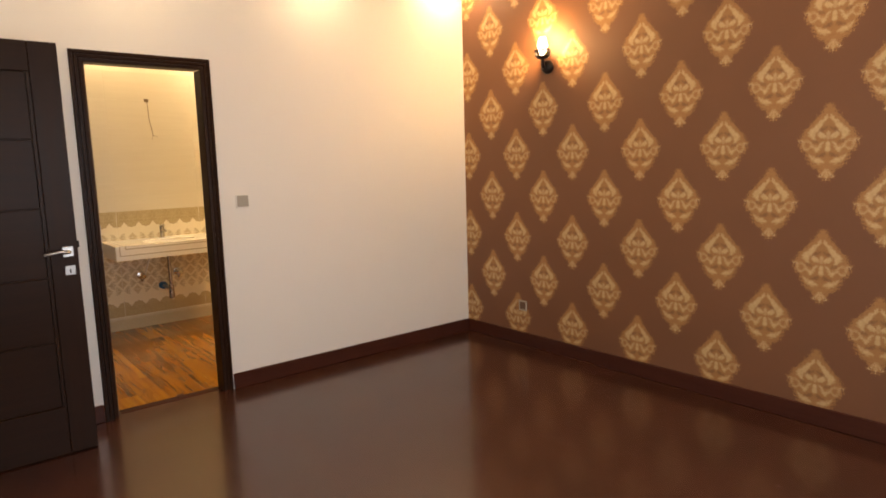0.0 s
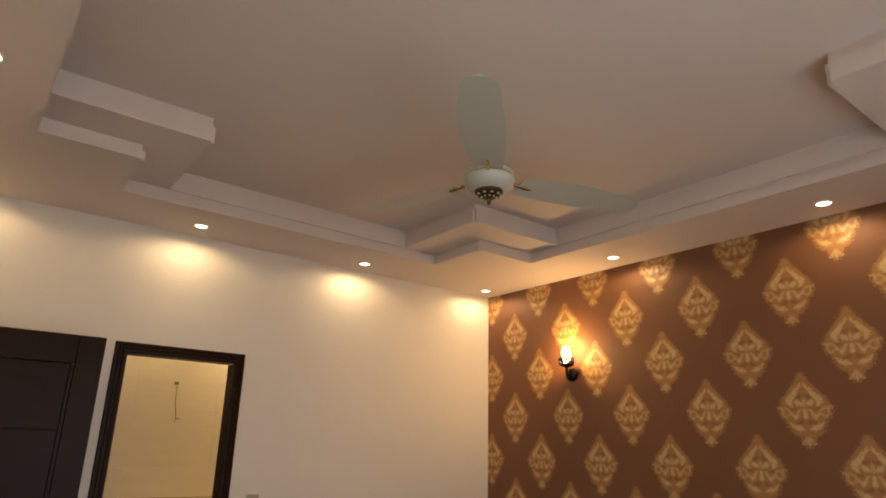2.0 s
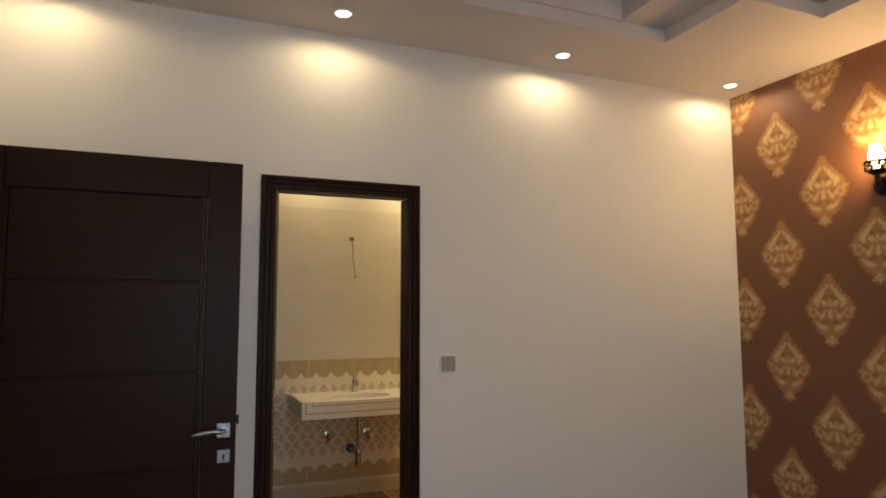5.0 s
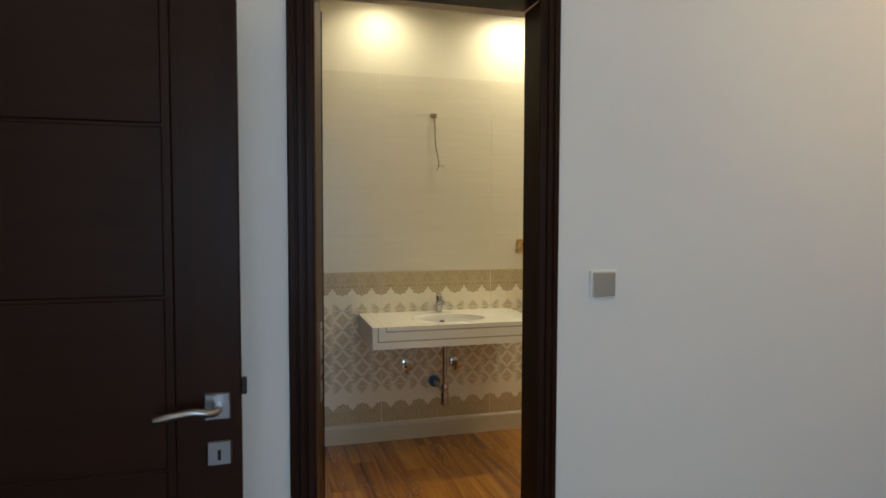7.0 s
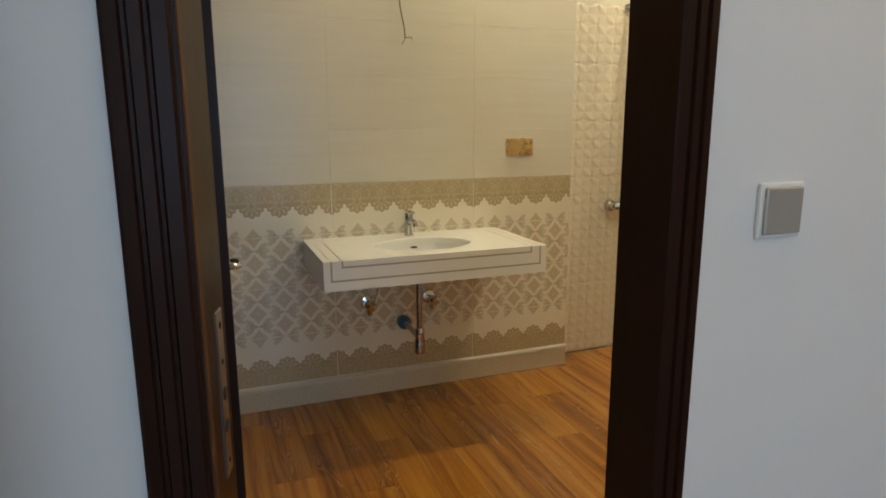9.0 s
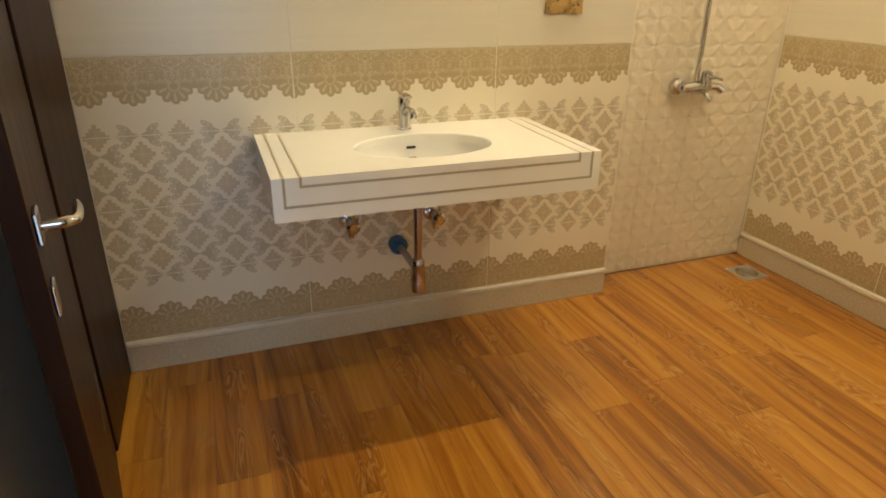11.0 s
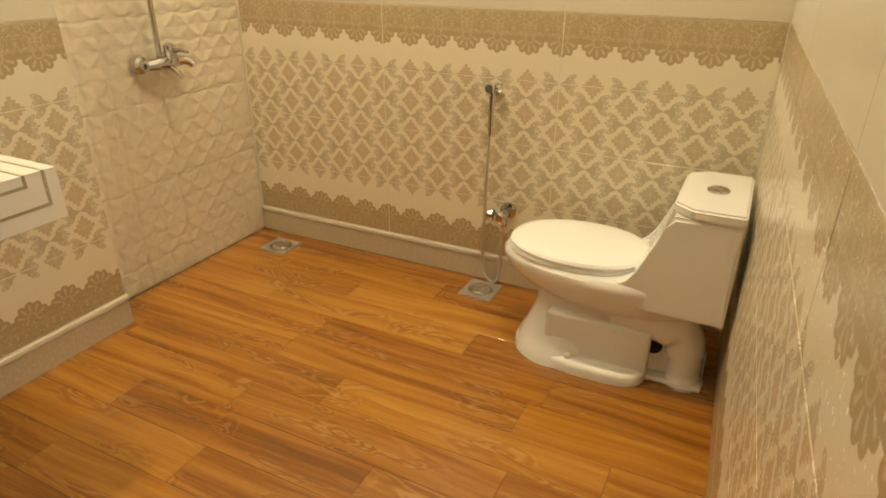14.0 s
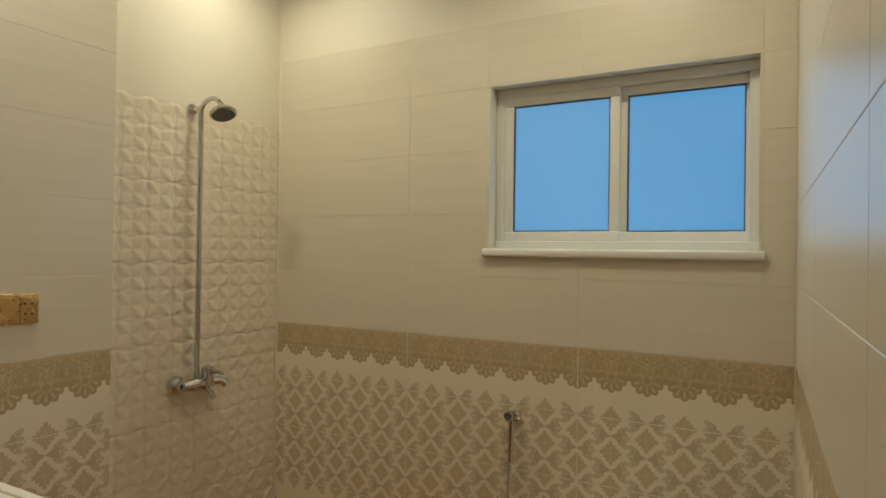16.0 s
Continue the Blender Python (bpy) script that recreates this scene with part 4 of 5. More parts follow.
        part("inlay_line", boxes(((VX0 + inset + t / 2, VY0 - up, z), (VX1 - inset - t / 2, VY0 + 0.002, z + t))), INLAY, v, "grey-gold inlay line")
    return v


vanity()
tap = thing("basin_tap", "chrome single-lever basin mixer tap on the counter", "tap", 1.744, 6.408, VZ1)
part("body", lathe(bmesh.new(), [(0.027, 0.0), (0.027, 0.004), (0.022, 0.008), (0.020, 0.06), (0.022, 0.10), (0.021, 0.112)]), CHROME, tap, smooth=True)
part("spout", tube(bmesh.new(), bend([(0, -0.012, 0.062), (0, -0.05, 0.078), (0, -0.09, 0.080), (0, -0.108, 0.072), (0, -0.112, 0.060)], 5), 0.0125, 14), CHROME, tap, smooth=True)
part("lever", box(bmesh.new(), (-0.016, -0.055, 0.113), (0.016, 0.020, 0.128), 0.005, 2), CHROME, tap, smooth=True)


def angle_valve(x, y, z, out, name="angle_valve", label="chrome angle stop valve on the wall"):
    """A valve on a wall at (x, y, z); out is the way into the room."""
    o = Vector(out)
    v = thing(name, label, "valve", x, y, z, "water stop valves")
    turn = o.to_track_quat("Z", "Y").to_matrix().to_4x4()
    def spun(bm):
        bm.transform(turn)
        return bm
    part("flange", spun(lathe(bmesh.new(), [(0.027, 0.0), (0.026, 0.006), (0.012, 0.011)], seg=20)), CHROME, v, smooth=True)
    part("body", spun(lathe(bmesh.new(), [(0.011, 0.01), (0.013, 0.03), (0.015, 0.045), (0.010, 0.055)], seg=16)), CHROME, v, smooth=True)
    part("knob", spun(lathe(bmesh.new(), [(0.009, 0.055), (0.019, 0.058), (0.020, 0.074), (0.012, 0.080)], seg=10)), CHROME, v)
    part("outlet", tube(bmesh.new(), [o * 0.035, o * 0.035 + Vector((0, 0, -0.020)), o * 0.035 + Vector((0, 0, -0.042))], [0.010, 0.011, 0.0085], 12), CHROME, v, smooth=True)
    v.scale = (1.35, 1.35, 1.35)
    return v


angle_valve(1.533, BS, 0.512, (0, -1, 0))
angle_valve(1.873, BS, 0.508, (0, -1, 0))
pipe = thing("basin_trap", "chrome basin waste trap with a blue wall sleeve", "waste pipe", 0, 0, 0)
part("tailpiece", tube(bmesh.new(), [(1.731, 6.213, 0.735), (1.731, 6.213, 0.42)], 0.0155, 16), COPPER, pipe, smooth=True)
part("bottle", lathe(bmesh.new(), [(0.012, 0.292), (0.026, 0.299), (0.027, 0.36), (0.022, 0.385), (0.024, 0.395), (0.024, 0.42), (0.017, 0.43)], (1.731, 6.213, 0)), COPPER, pipe, smooth=True)
part("outlet_pipe", tube(bmesh.new(), [(1.731, 6.218, 0.372), (1.728, 6.348, 0.385), (1.725, 6.468, 0.388)], 0.0135, 14), SATIN, pipe, smooth=True)
part("wall_sleeve", lathe(bmesh.new(), [(0.036, 6.474), (0.036, 6.438), (0.026, 6.433), (0.024, 6.428)], (1.725, 0, 0.388), "Y", 22), BLUE, pipe, "blue plastic sleeve", True)
hose = thing("supply_hose", "thin braided hose rising from the stop valve to the tap", "hose", 0, 0, 0)
part("braid", tube(bmesh.new(), bend([(1.540, 6.430, 0.475), (1.554, 6.423, 0.50), (1.588, 6.418, 0.60), (1.622, 6.418, 0.70), (1.64, 6.418, 0.74)], 5), 0.0065, 10), STEEL, hose, smooth=True)

box_ = thing("wire_outlet", "small brown cable outlet with loose mirror-light wire", "cable", 1.722, BS, 2.172)
part("outlet_box", box(bmesh.new(), (-0.020, -0.012, -0.014), (0.020, -0.0005, 0.014), 0.003), WIRE, box_)
part("wire", tube(bmesh.new(), bend([(0.003, -0.012, -0.012), (0.008, -0.016, -0.08), (0.010, -0.015, -0.18), (0.030, -0.016, -0.29), (0.034, -0.016, -0.335)], 6), 0.0032, 8), WIRE, box_, smooth=True)
part("bare_end", tube(bmesh.new(), bend([(0.034, -0.016, -0.335), (0.024, -0.018, -0.355), (0.018, -0.020, -0.366)], 4), 0.0022, 6), COPPER, box_)
part("bare_end", tube(bmesh.new(), bend([(0.034, -0.016, -0.335), (0.055, -0.018, -0.332), (0.066, -0.020, -0.335), (0.068, -0.02, -0.345)], 4), 0.0022, 6), COPPER, box_)
plate = thing("gold_socket", "gold double socket and switch plate on tiled wall", "socket", 2.403, BS, 1.298)
part("plate", box(bmesh.new(), (-0.080, -0.012, -0.047), (0.080, -0.0005, 0.047), 0.004, 2), GOLD, plate)
part("rocker", box(bmesh.new(), (-0.070, -0.0145, -0.036), (0.018, -0.012, 0.036), 0.002), GOLD, plate)
part("socket_face", box(bmesh.new(), (0.024, -0.0145, -0.036), (0.070, -0.012, 0.036), 0.002), GOLD, plate)
for dx in (0.037, 0.057):
    for dz in (-0.016, 0.016):
        part("pin_hole", lathe(bmesh.new(), [(0.0035, -0.0152), (0.0035, -0.0140)], (dx, 0, dz), "Y", 10), RUBBER, plate)


# ---- shower ----
sh = thing("shower_set", "chrome exposed shower mixer with riser pipe and round head", "shower", 0, 0, 0)
MX, MZ, YW = 3.190, 0.925, BNI
for dx in (-0.075, 0.075):
    part("wall_flange", lathe(bmesh.new(), [(0.037, YW), (0.038, YW - 0.016), (0.034, YW - 0.028), (0.020, YW - 0.036), (0.017, YW - 0.06)], (MX + dx, 0, MZ), "Y", 22), CHROME, sh, smooth=True)
part("mixer_body", tube(bmesh.new(), [(MX - 0.085, YW - 0.062, MZ), (MX - 0.05, YW - 0.062, MZ), (MX, YW - 0.064, MZ), (MX + 0.05, YW - 0.062, MZ), (MX + 0.085, YW - 0.062, MZ)], [0.021, 0.025, 0.031, 0.025, 0.021], 18), CHROME, sh, smooth=True)
part("lever_cap", lathe(bmesh.new(), [(0.024, MZ + 0.0), (0.026, MZ + 0.045), (0.024, MZ + 0.068), (0.010, MZ + 0.075)], (MX + 0.03, YW - 0.075, 0)), CHROME, sh, smooth=True)
part("lever", tube(bmesh.new(), [(MX + 0.03, YW - 0.085, MZ + 0.045), (MX + 0.034, YW - 0.13, MZ + 0.052), (MX + 0.036, YW - 0.165, MZ + 0.046)], [0.010, 0.008, 0.006], 10), CHROME, sh, smooth=True)
part("outlet_elbow", tube(bmesh.new(), bend([(MX + 0.06, YW - 0.066, MZ + 0.002), (MX + 0.095, YW - 0.082, MZ), (MX + 0.115, YW - 0.095, MZ - 0.018)], 5), 0.018, 14), CHROME, sh, smooth=True)
part("spout", tube(bmesh.new(), bend([(MX + 0.01, YW - 0.08, MZ - 0.012), (MX + 0.012, YW - 0.12, MZ - 0.030), (MX + 0.014, YW - 0.14, MZ - 0.052)], 5), 0.011, 12), CHROME, sh, smooth=True)
part("riser", tube(bmesh.new(), [(MX - 0.012, YW - 0.062, MZ + 0.02), (MX - 0.012, YW - 0.062, 2.085)], 0.0105, 14), CHROME, sh, smooth=True)
part("wall_bracket", lathe(bmesh.new(), [(0.024, YW - 0.001), (0.023, YW - 0.010), (0.010, YW - 0.016), (0.010, YW - 0.07)], (MX - 0.012, 0, 2.085), "Y", 18), CHROME, sh, smooth=True)
part("arm", tube(bmesh.new(), bend([(MX - 0.012, YW - 0.062, 2.08), (MX - 0.015, YW - 0.09, 2.105), (MX - 0.022, YW - 0.145, 2.115), (MX - 0.027, YW - 0.185, 2.095), (MX - 0.029, YW - 0.20, 2.07)], 6), 0.010, 12), CHROME, sh, smooth=True)
head = lathe(bmesh.new(), [(0.012, 0.0), (0.016, -0.012), (0.024, -0.020), (0.046, -0.034), (0.054, -0.044), (0.053, -0.052), (0.047, -0.055)])
head.transform(pose(MX - 0.029, YW - 0.20, 2.085, -22, 6, 0))
hd = part("shower_head", head, CHROME, sh, smooth=True)
face = lathe(bmesh.new(), [(0.046, -0.0552), (0.044, -0.058), (0.012, -0.058), (0.004, -0.056)])
face.transform(pose(MX - 0.029, YW - 0.20, 2.085, -22, 6, 0))
part("spray_face", face, plain("grey_rubber_spray_face", (0.10, 0.10, 0.10), 0.5), hd, "dark grey nozzle face")

# hand spray on the window wall
sp = thing("hand_spray", "chrome toilet hand spray hanging on hook with looped hose", "spray", 0, 0, 0)
HX = BF
part("wall_hook", lathe(bmesh.new(), [(0.026, HX), (0.025, HX - 0.010), (0.014, HX - 0.020), (0.013, HX - 0.045)], (0, 5.353, 0.846), "X", 20), CHROME, sp, smooth=True)
part("spray_handle", tube(bmesh.new(), [(HX - 0.034, 5.356, 0.868), (HX - 0.036, 5.356, 0.83), (HX - 0.034, 5.358, 0.76), (HX - 0.032, 5.360, 0.665)], [0.015, 0.012, 0.011, 0.009], 14), CHROME, sp, smooth=True)
part("spray_head", lathe(bmesh.new(), [(0.010, HX - 0.030), (0.019, HX - 0.040), (0.021, HX - 0.062), (0.016, HX - 0.066)], (0, 5.358, 0.856), "X", 18), CHROME, sp, smooth=True)
part("hose", tube(bmesh.new(), bend([(HX - 0.032, 5.360, 0.668), (HX - 0.035, 5.368, 0.50), (HX - 0.035, 5.374, 0.28), (HX - 0.040, 5.374, 0.14), (HX - 0.045, 5.357, 0.05), (HX - 0.050, 5.322, 0.018), (HX - 0.052, 5.294, 0.05), (HX - 0.05, 5.286, 0.14), (HX - 0.045, 5.285, 0.26)], 8), 0.0068, 10), STEEL, sp, "flexible steel hose", True)
va = angle_valve(BF, 5.278, 0.345, (-1, 0, 0))
part("second_knob", lathe(bmesh.new(), [(0.010, 0.0), (0.019, 0.006), (0.019, 0.022), (0.010, 0.028)], (-0.035, 0.03, -0.01), "Y", 12), CHROME, va, smooth=True)


# ---- toilet ----
def toilet(cx, back):
    w = thing("toilet", "white one-piece ceramic toilet with closed lid", "toilet", cx, back, 0.0)
    n = 36
    def oval(y0, y1, half, z, square=2.4, flat=0.0):
        """Loop of an egg shape from y0 at the wall to y1 at the front."""
        out = []
        for i in range(n):
            a = 2 * math.pi * i / n
            c, s = math.cos(a), math.sin(a)
            e = 2 / square
            px = half * math.copysign(abs(c) ** e, c)
            py = math.copysign(abs(s) ** (e if s < 0 else 0.95), s)
            out.append((px * (1 - flat * max(0, py)), (y0 + y1) / 2 + py * (y1 - y0) / 2, z))
        return out
    # front column, plinth, side block and trap behind
    ped = [oval(0.42, 0.699, 0.205, 0.0, 4.0, 0.16), oval(0.42, 0.694, 0.196, 0.035, 3.8, 0.15), oval(0.40, 0.672, 0.160, 0.085, 3.4, 0.12), oval(0.37, 0.650, 0.132, 0.14, 3.0, 0.1), oval(0.30, 0.640, 0.122, 0.19, 2.7, 0.1), oval(0.16, 0.65, 0.135, 0.235, 2.4, 0.1)]
    part("pedestal", rings(bmesh.new(), ped), CERAMIC, w, smooth=True)
    foot = [oval(0.205, 0.700, 0.212, 0.0, 5, 0.18), oval(0.205, 0.700, 0.212, 0.030, 5, 0.18), oval(0.210, 0.694, 0.206, 0.040, 5, 0.20), oval(0.218, 0.682, 0.194, 0.045, 5, 0.20)]
    part("foot", rings(bmesh.new(), foot), CERAMIC, w, smooth=True)
    part("side_block", box(bmesh.new(), (-0.152, 0.210, 0.02), (0.152, 0.57, 0.196), 0.014, 3), CERAMIC, w, smooth=True)
    part("web", box(bmesh.new(), (-0.088, 0.11, 0.012), (0.088, 0.23, 0.25), 0.02, 3), CERAMIC, w, smooth=True)
    part("rear_foot", box(bmesh.new(), (-0.125, 0.03, 0.0), (0.125, 0.216, 0.018), 0.006, 2), CERAMIC, w, smooth=True)
    bowl = [oval(0.05, 0.63, 0.122, 0.215, 2.3, 0.1), oval(0.04, 0.705, 0.172, 0.262, 2.3, 0.06), oval(0.03, 0.762, 0.202, 0.312, 2.3, 0.05), oval(0.03, 0.780, 0.209, 0.350, 2.3, 0.05), oval(0.03, 0.778, 0.207, 0.367, 2.3, 0.05), oval(0.03, 0.768, 0.196, 0.378, 2.3, 0.05)]
    part("bowl", rings(bmesh.new(), bowl), CERAMIC, w, smooth=True)
    seat = [oval(0.27, 0.758, 0.184, 0.379, 2.2, 0.05), oval(0.268, 0.762, 0.187, 0.386, 2.2, 0.05), oval(0.27, 0.760, 0.185, 0.394, 2.2, 0.05)]
    part("seat", rings(bmesh.new(), seat), SEAT, w, smooth=True)
    lid = [oval(0.272, 0.752, 0.182, 0.3955, 2.2, 0.05), oval(0.268, 0.757, 0.187, 0.406, 2.2, 0.05), oval(0.276, 0.748, 0.180, 0.415, 2.2, 0.05), oval(0.30, 0.725, 0.160, 0.4195, 2.2, 0.05), oval(0.38, 0.64, 0.09, 0.423, 2.2, 0.05)]
    part("lid", rings(bmesh.new(), lid), SEAT, w, smooth=True)
    for dx in (-0.085, 0.085):
        part("lid_hinge", box(bmesh.new(), (dx - 0.022, 0.262, 0.380), (dx + 0.022, 0.300, 0.405), 0.006, 2), SEAT, w, smooth=True)
    # tank with a sloping front
    prof = [(0.006, 0.298), (0.006, 0.632), (0.198, 0.632), (0.212, 0.60), (0.272, 0.43), (0.300, 0.388), (0.36, 0.374), (0.36, 0.325), (0.25, 0.298)]
    bm = bmesh.new()
    loops = [[(dx, a * k + (1 - k) * 0.15, b * 1.0) for a, b in prof] for dx, k in ((-0.193, 1.0), (0.193, 1.0))]
    rings(bm, loops)
    bmesh.ops.bevel(bm, geom=[e for e in bm.edges if abs(e.verts[0].co.x) > 0.18 and abs(e.verts[1].co.x) > 0.18 and e.verts[0].co.x * e.verts[1].co.x > 0], offset=0.010, segments=3, affect="EDGES")
    part("tank", bm, CERAMIC, w)
    out = [(-0.197, 0.004), (0.197, 0.004), (0.197, 0.150), (0.150, 0.207), (-0.150, 0.207), (-0.197, 0.150)]
    bm = prism(bmesh.new(), out, "z", 0.634, 0.668)
    bmesh.ops.bevel(bm, geom=list(bm.edges), offset=0.007, segments=3, affect="EDGES")
    part("tank_lid", bm, CERAMIC, w, smooth=True)
    btn = lathe(bmesh.new(), [(0.034, 0.667), (0.034, 0.672), (0.030, 0.676), (0.004, 0.677)], (0.0, 0.10, 0.0))
    part("flush_button", btn, CHROME, w, "round chrome flush button", True)
    part("bolt_cap", lathe(bmesh.new(), [(0.013, 0.02), (0.012, 0.034), (0.005, 0.040)], (-0.178, 0.47, 0.022)), CERAMIC, w, smooth=True)
    part("outlet_hole", lathe(bmesh.new(), [(0.032, -0.0900), (0.030, -0.080)], (0, 0.204, 0.122), "X", 20), RUBBER, w, "dark trap opening")
    part("trapway", tube(bmesh.new(), bend([(-0.05, 0.34, 0.225), (-0.065, 0.22, 0.222), (-0.062, 0.125, 0.185), (-0.070, 0.098, 0.10), (-0.070, 0.095, 0.03), (-0.070, 0.095, 0.0)], 5), [0.085] * 5 + [0.078] * 5 + [0.066] * 5 + [0.056] * 5 + [0.060] * 3 + [0.070] * 3, 20), CERAMIC, w, smooth=True)
    return w


toilet(3.394, BN + 0.000)


# ---- skirtings and tiles, last ----
def run(p0, p1, nrm):
    """A stretch of bathroom skirting: printed tile with a pale bead on top."""
    p0, p1, o = Vector(p0), Vector(p1), Vector(nrm)
    lo = [min(a, b, c, d) for a, b, c, d in zip(p0, p1, p0 + o * 0.009, p1 + o * 0.009)]
    hi = [max(a, b, c, d) for a, b, c, d in zip(p0, p1, p0 + o * 0.009, p1 + o * 0.009)]
    s = setting("skirting", box(bmesh.new(), (lo[0], lo[1], 0.0), (hi[0], hi[1], 0.103), 0.002), SKIRT_TILE, "printed tile skirting with pale bead", "skirting")
    along = (p1 - p0).normalized()
    sec = [(0.0, 0.104), (0.011, 0.104), (0.013, 0.109), (0.011, 0.121), (0.006, 0.126), (0.0, 0.127)]
    bm = rings(bmesh.new(), [[p + o * a + Vector((0, 0, b)) for a, b in sec] for p in (p0, p1)])
    part("bead", bm, BEAD, s, "pale moulded bead")


run((BL + 0.015, BS, 0), (NICHE + 0.002, BS, 0), (0, -1, 0))
run((BF, BN + 0.02, 0), (BF, BNI - 0.001, 0), (-1, 0, 0))

TILE_TOP, DADO_TOP, DADO0 = 2.43, 1.138, 0.128
ROWS_Z = [DADO0 + (DADO_TOP - DADO0) * i / 4 for i in range(5)] + [DADO_TOP + (TILE_TOP - DADO_TOP) * i / 5 for i in range(1, 6)]
meshes = {}


def tile_mesh(w, h, material, along_x, side):
    """One bevelled tile, 10 mm thick, its back on the wall; alike ones share it."""
    key = (round(w, 3), round(h, 3), material.name, along_x, side)
    if key not in meshes:
        bm = box(bmesh.new(), (0, -0.011, 0), (w, 0, h))
        front = [e for e in bm.edges if all(v.co.y < -0.01 for v in e.verts)]
        bmesh.ops.bevel(bm, geom=front, offset=0.0010, segments=1, affect="EDGES")
        if not along_x:
            bm.transform(Matrix.Rotation(radians(-90 * side), 4, "Z"))
        elif side < 0:
            bm.transform(Matrix.Rotation(radians(180), 4, "Z") @ Matrix.Translation((-w, 0, 0)))
        bmesh.ops.recalc_face_normals(bm, faces=bm.faces)
        me = bpy.data.meshes.new("tile")
        bm.to_mesh(me)
        bm.free()
        me.materials.append(material)
        meshes[key] = me
    return meshes[key]


def tile_wall(parent, axis, plane, side, a0, a1, joint, holes=(), foot=None):
    """Lays tiles on a wall from a0 to a1, with upright joints at joint + k * TILE_W, cut round holes (a, b, z0, z1)."""
    cuts = sorted({a0, a1, *(j for k in range(-8, 9) if a0 + 0.02 < (j := joint + TILE_W * k) < a1 - 0.02)})
    for z0, z1 in zip([*([foot] if foot is not None else []), *ROWS_Z], [*([ROWS_Z[0]] if foot is not None else []), *ROWS_Z[1:]]):
        material = ((DADO_X if axis == "x" else DADO_Y) if z1 < 1.15 else (TILE_X if axis == "x" else TILE_Y))
        for s0, s1 in zip(cuts, cuts[1:]):
            pieces = [(s0, s1, z0, z1)]
            for h0, h1, hz0, hz1 in holes:
                rest = []
                for p0, p1, q0, q1 in pieces:
                    if p1 <= h0 or p0 >= h1 or q1 <= hz0 or q0 >= hz1:
                        rest.append((p0, p1, q0, q1))
                        continue
                    m0, m1 = max(p0, h0), min(p1, h1)
                    rest += [r for r in ((p0, m0, q0, q1), (m1, p1, q0, q1), (m0, m1, q0, hz0), (m0, m1, hz1, q1)) if r[1] - r[0] > 0.012 and r[3] - r[2] > 0.012]
                pieces = rest
            for p0, p1, q0, q1 in pieces:
                g = 0.0018 if z1 < 1.15 else 0.0006
                w, h = p1 - p0 - 2 * g, q1 - q0 - 2 * g
                ob = new("tile", tile_mesh(w, h, material, axis == "x", side))
                ob.parent = parent
                if axis == "x":
                    ob.location = (p0 + g, plane, q0 + g)
                else:
                    ob.location = (plane, p1 - g if side > 0 else p0 + g, q0 + g)


tile_wall(wall_basin, "x", BS + 0.011, 1, BL + 0.013, NICHE, 1.367)
tile_wall(wall_door_side, "x", BN - 0.011, -1, 1.575, BF - 0.001, 2.95, foot=0.001)
tile_wall(wall_far, "y", BF + 0.011, 1, BN + 0.002, BNI - 0.002, 5.103, [(WY0, WY1, SZ0, SZ1)])


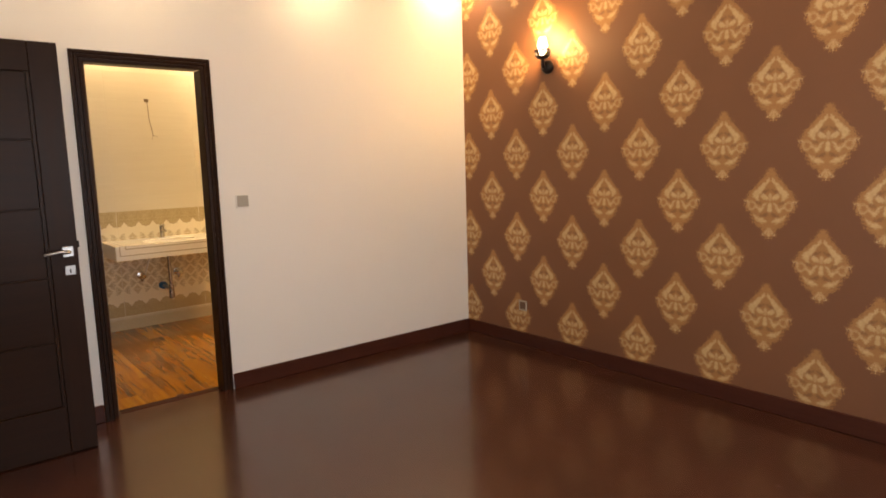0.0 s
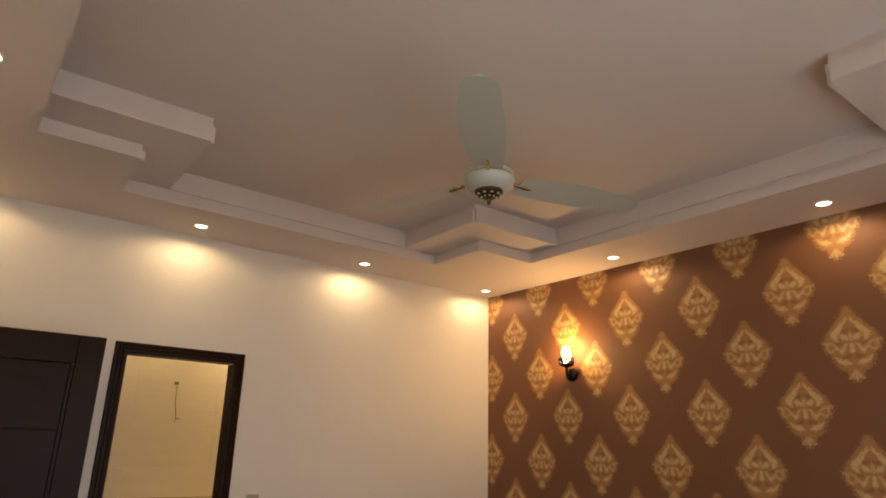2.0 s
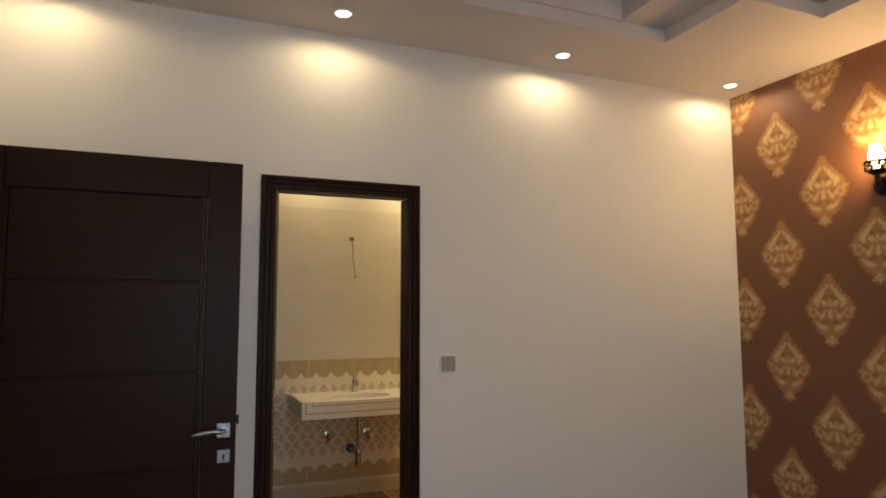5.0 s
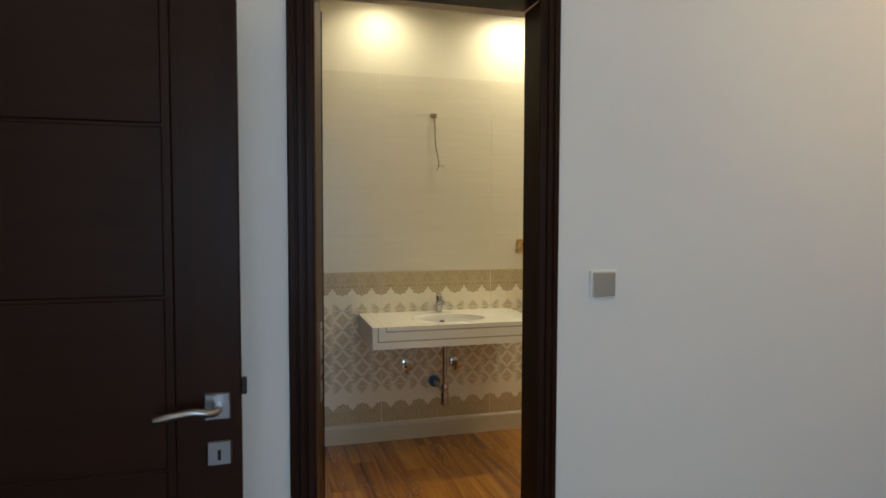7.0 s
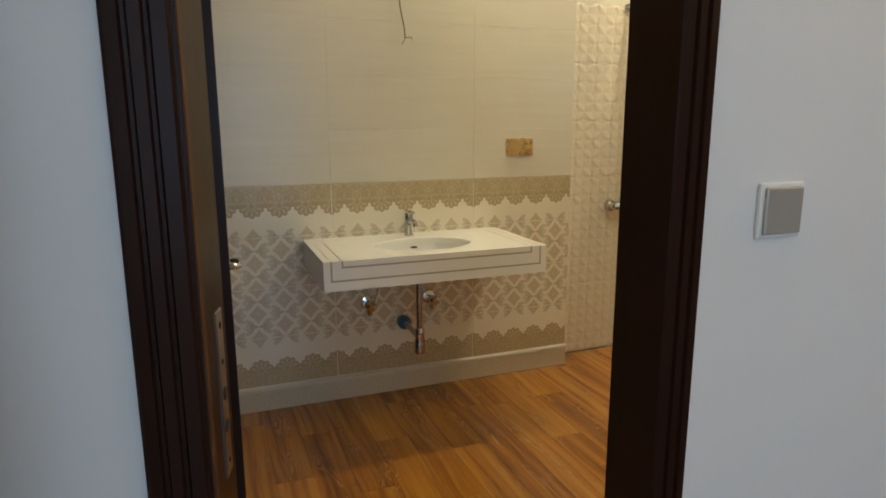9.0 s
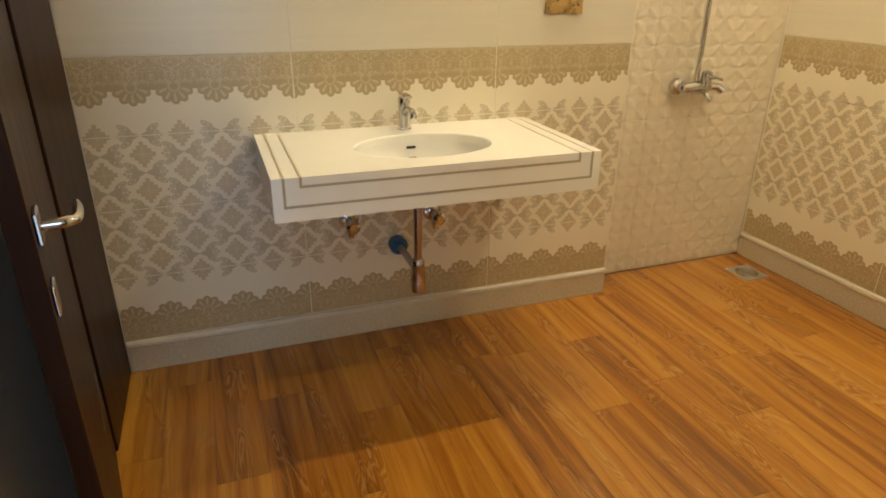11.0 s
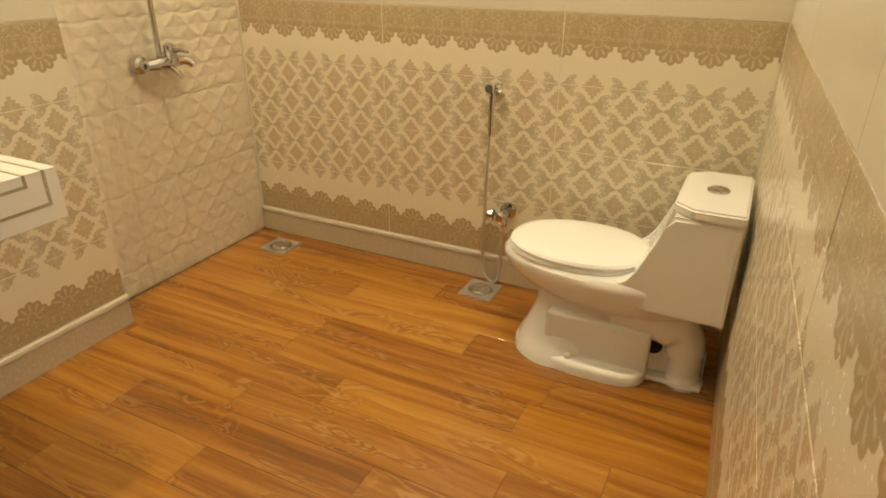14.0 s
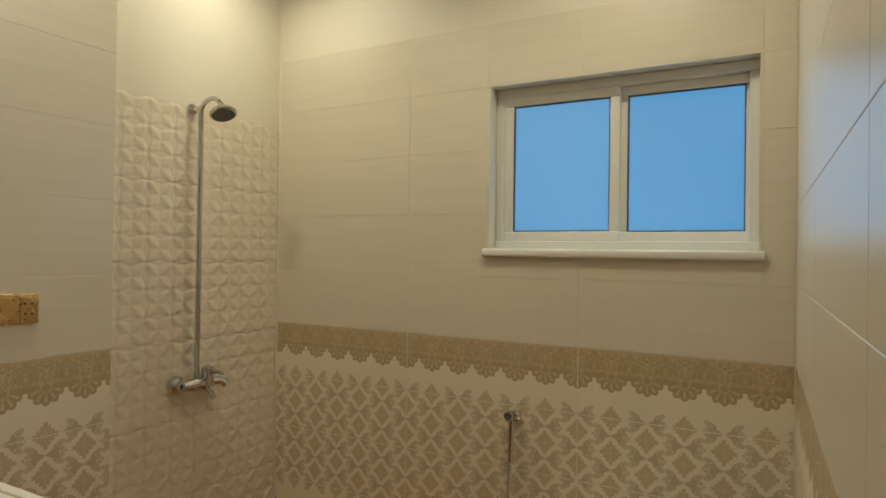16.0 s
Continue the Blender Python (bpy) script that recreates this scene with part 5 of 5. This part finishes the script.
def relief_tile(cols, rows, cw, ch):
    """A tile of square cells, each a raised four-armed star with lens-shaped hollows between its arms."""
    bm = bmesh.new()
    n = 18
    def height(i, j):
        a, b = abs((i % n) / n * 2 - 1), abs((j % n) / n * 2 - 1)
        far, near = max(a, b), min(a, b)
        lens = 1 - 0.20 * max(0.0, 1 - (near / 0.72) ** 2)
        ridge = near / far if far > 0.01 else 0.7
        star = (0.25 + 0.75 * ridge) * (0.80 + 0.20 * far)
        inside = min(1.0, max(0.0, (lens - far) / 0.09))
        return -0.0044 - 0.0060 * star * min(1.0, 0.35 + (1 - a) / 0.30) * (inside * inside * (3 - 2 * inside)) - 0.0016 * (1 - inside) * max(0.0, (far - lens) / (1.0001 - lens))
    grid = [[bm.verts.new((i * cw / n, height(i, j), j * ch / n)) for j in range(rows * n + 1)] for i in range(cols * n + 1)]
    for i in range(cols * n):
        for j in range(rows * n):
            f = bm.faces.new((grid[i][j], grid[i + 1][j], grid[i + 1][j + 1], grid[i][j + 1]))
            f.smooth = True
    box(bm, (0, -0.0036, 0), (cols * cw, 0, rows * ch))
    me = bpy.data.meshes.new("tile")
    bm.to_mesh(me)
    bm.free()
    me.materials.append(RELIEF)
    return me


CW, CH = (BF - NICHE) / 8, 2.095 / 19
whole, stub = relief_tile(4, 3, CW - 0.0005, CH - 0.0005), relief_tile(4, 1, CW - 0.0005, CH - 0.0005)
for col in range(2):
    for r in range(7):
        z = 2.095 - (r + 1) * 3 * CH if r < 6 else 0.0
        ob = new("relief_tile", whole if r < 6 else stub)
        ob.parent = wall_niche
        ob.location = (NICHE + 0.001 + col * 4 * CW, BNI + 0.013, z + 0.001)

# bathroom floor planks
PW, PL = 0.154, 0.92
ENDS = {-3: 5.20, -2: 5.70, -1: 5.21, 0: 4.86, 1: 5.52, 2: 5.83, 3: 4.865, 4: 5.218, 5: 5.84, 6: 5.50, 7: 4.97}
plank_meshes = {}
floor_bath = setting("floor_bathroom", boxes(((BL, 4.26, -0.0115), (BF + 0.01, BNI + 0.01, -0.0018))), plain("brown_grout", (0.16, 0.075, 0.025), 0.7), "orange-brown wood-look plank floor of the bathroom", "floor")
k = -13
while 2.507 + PW * k < BF:
    x0, x1 = max(2.507 + PW * k, BL), min(2.507 + PW * (k + 1), BF)
    k += 1
    if x1 - x0 < 0.01:
        continue
    end = ENDS.get(k - 1, 4.5 + (k * 0.37) % PL)
    y = end - PL * math.ceil((end - 4.258) / PL)
    while y < BNI:
        y0, y1 = max(y, 4.258), min(y + PL, BNI)
        y += PL
        if y1 - y0 < 0.01:
            continue
        key = (round(x1 - x0, 3), round(y1 - y0, 3))
        if key not in plank_meshes:
            bm = box(bmesh.new(), (0.0006, 0.0006, -0.009), (x1 - x0 - 0.0006, y1 - y0 - 0.0006, 0))
            bmesh.ops.bevel(bm, geom=[e for e in bm.edges if all(v.co.z > -0.001 for v in e.verts)], offset=0.0010, segments=1, affect="EDGES")
            me = bpy.data.meshes.new("plank")
            bm.to_mesh(me)
            bm.free()
            me.materials.append(PLANK)
            plank_meshes[key] = me
        ob = new("plank", plank_meshes[key])
        ob.parent, ob.location = floor_bath, (x0, y0, -0.0005)
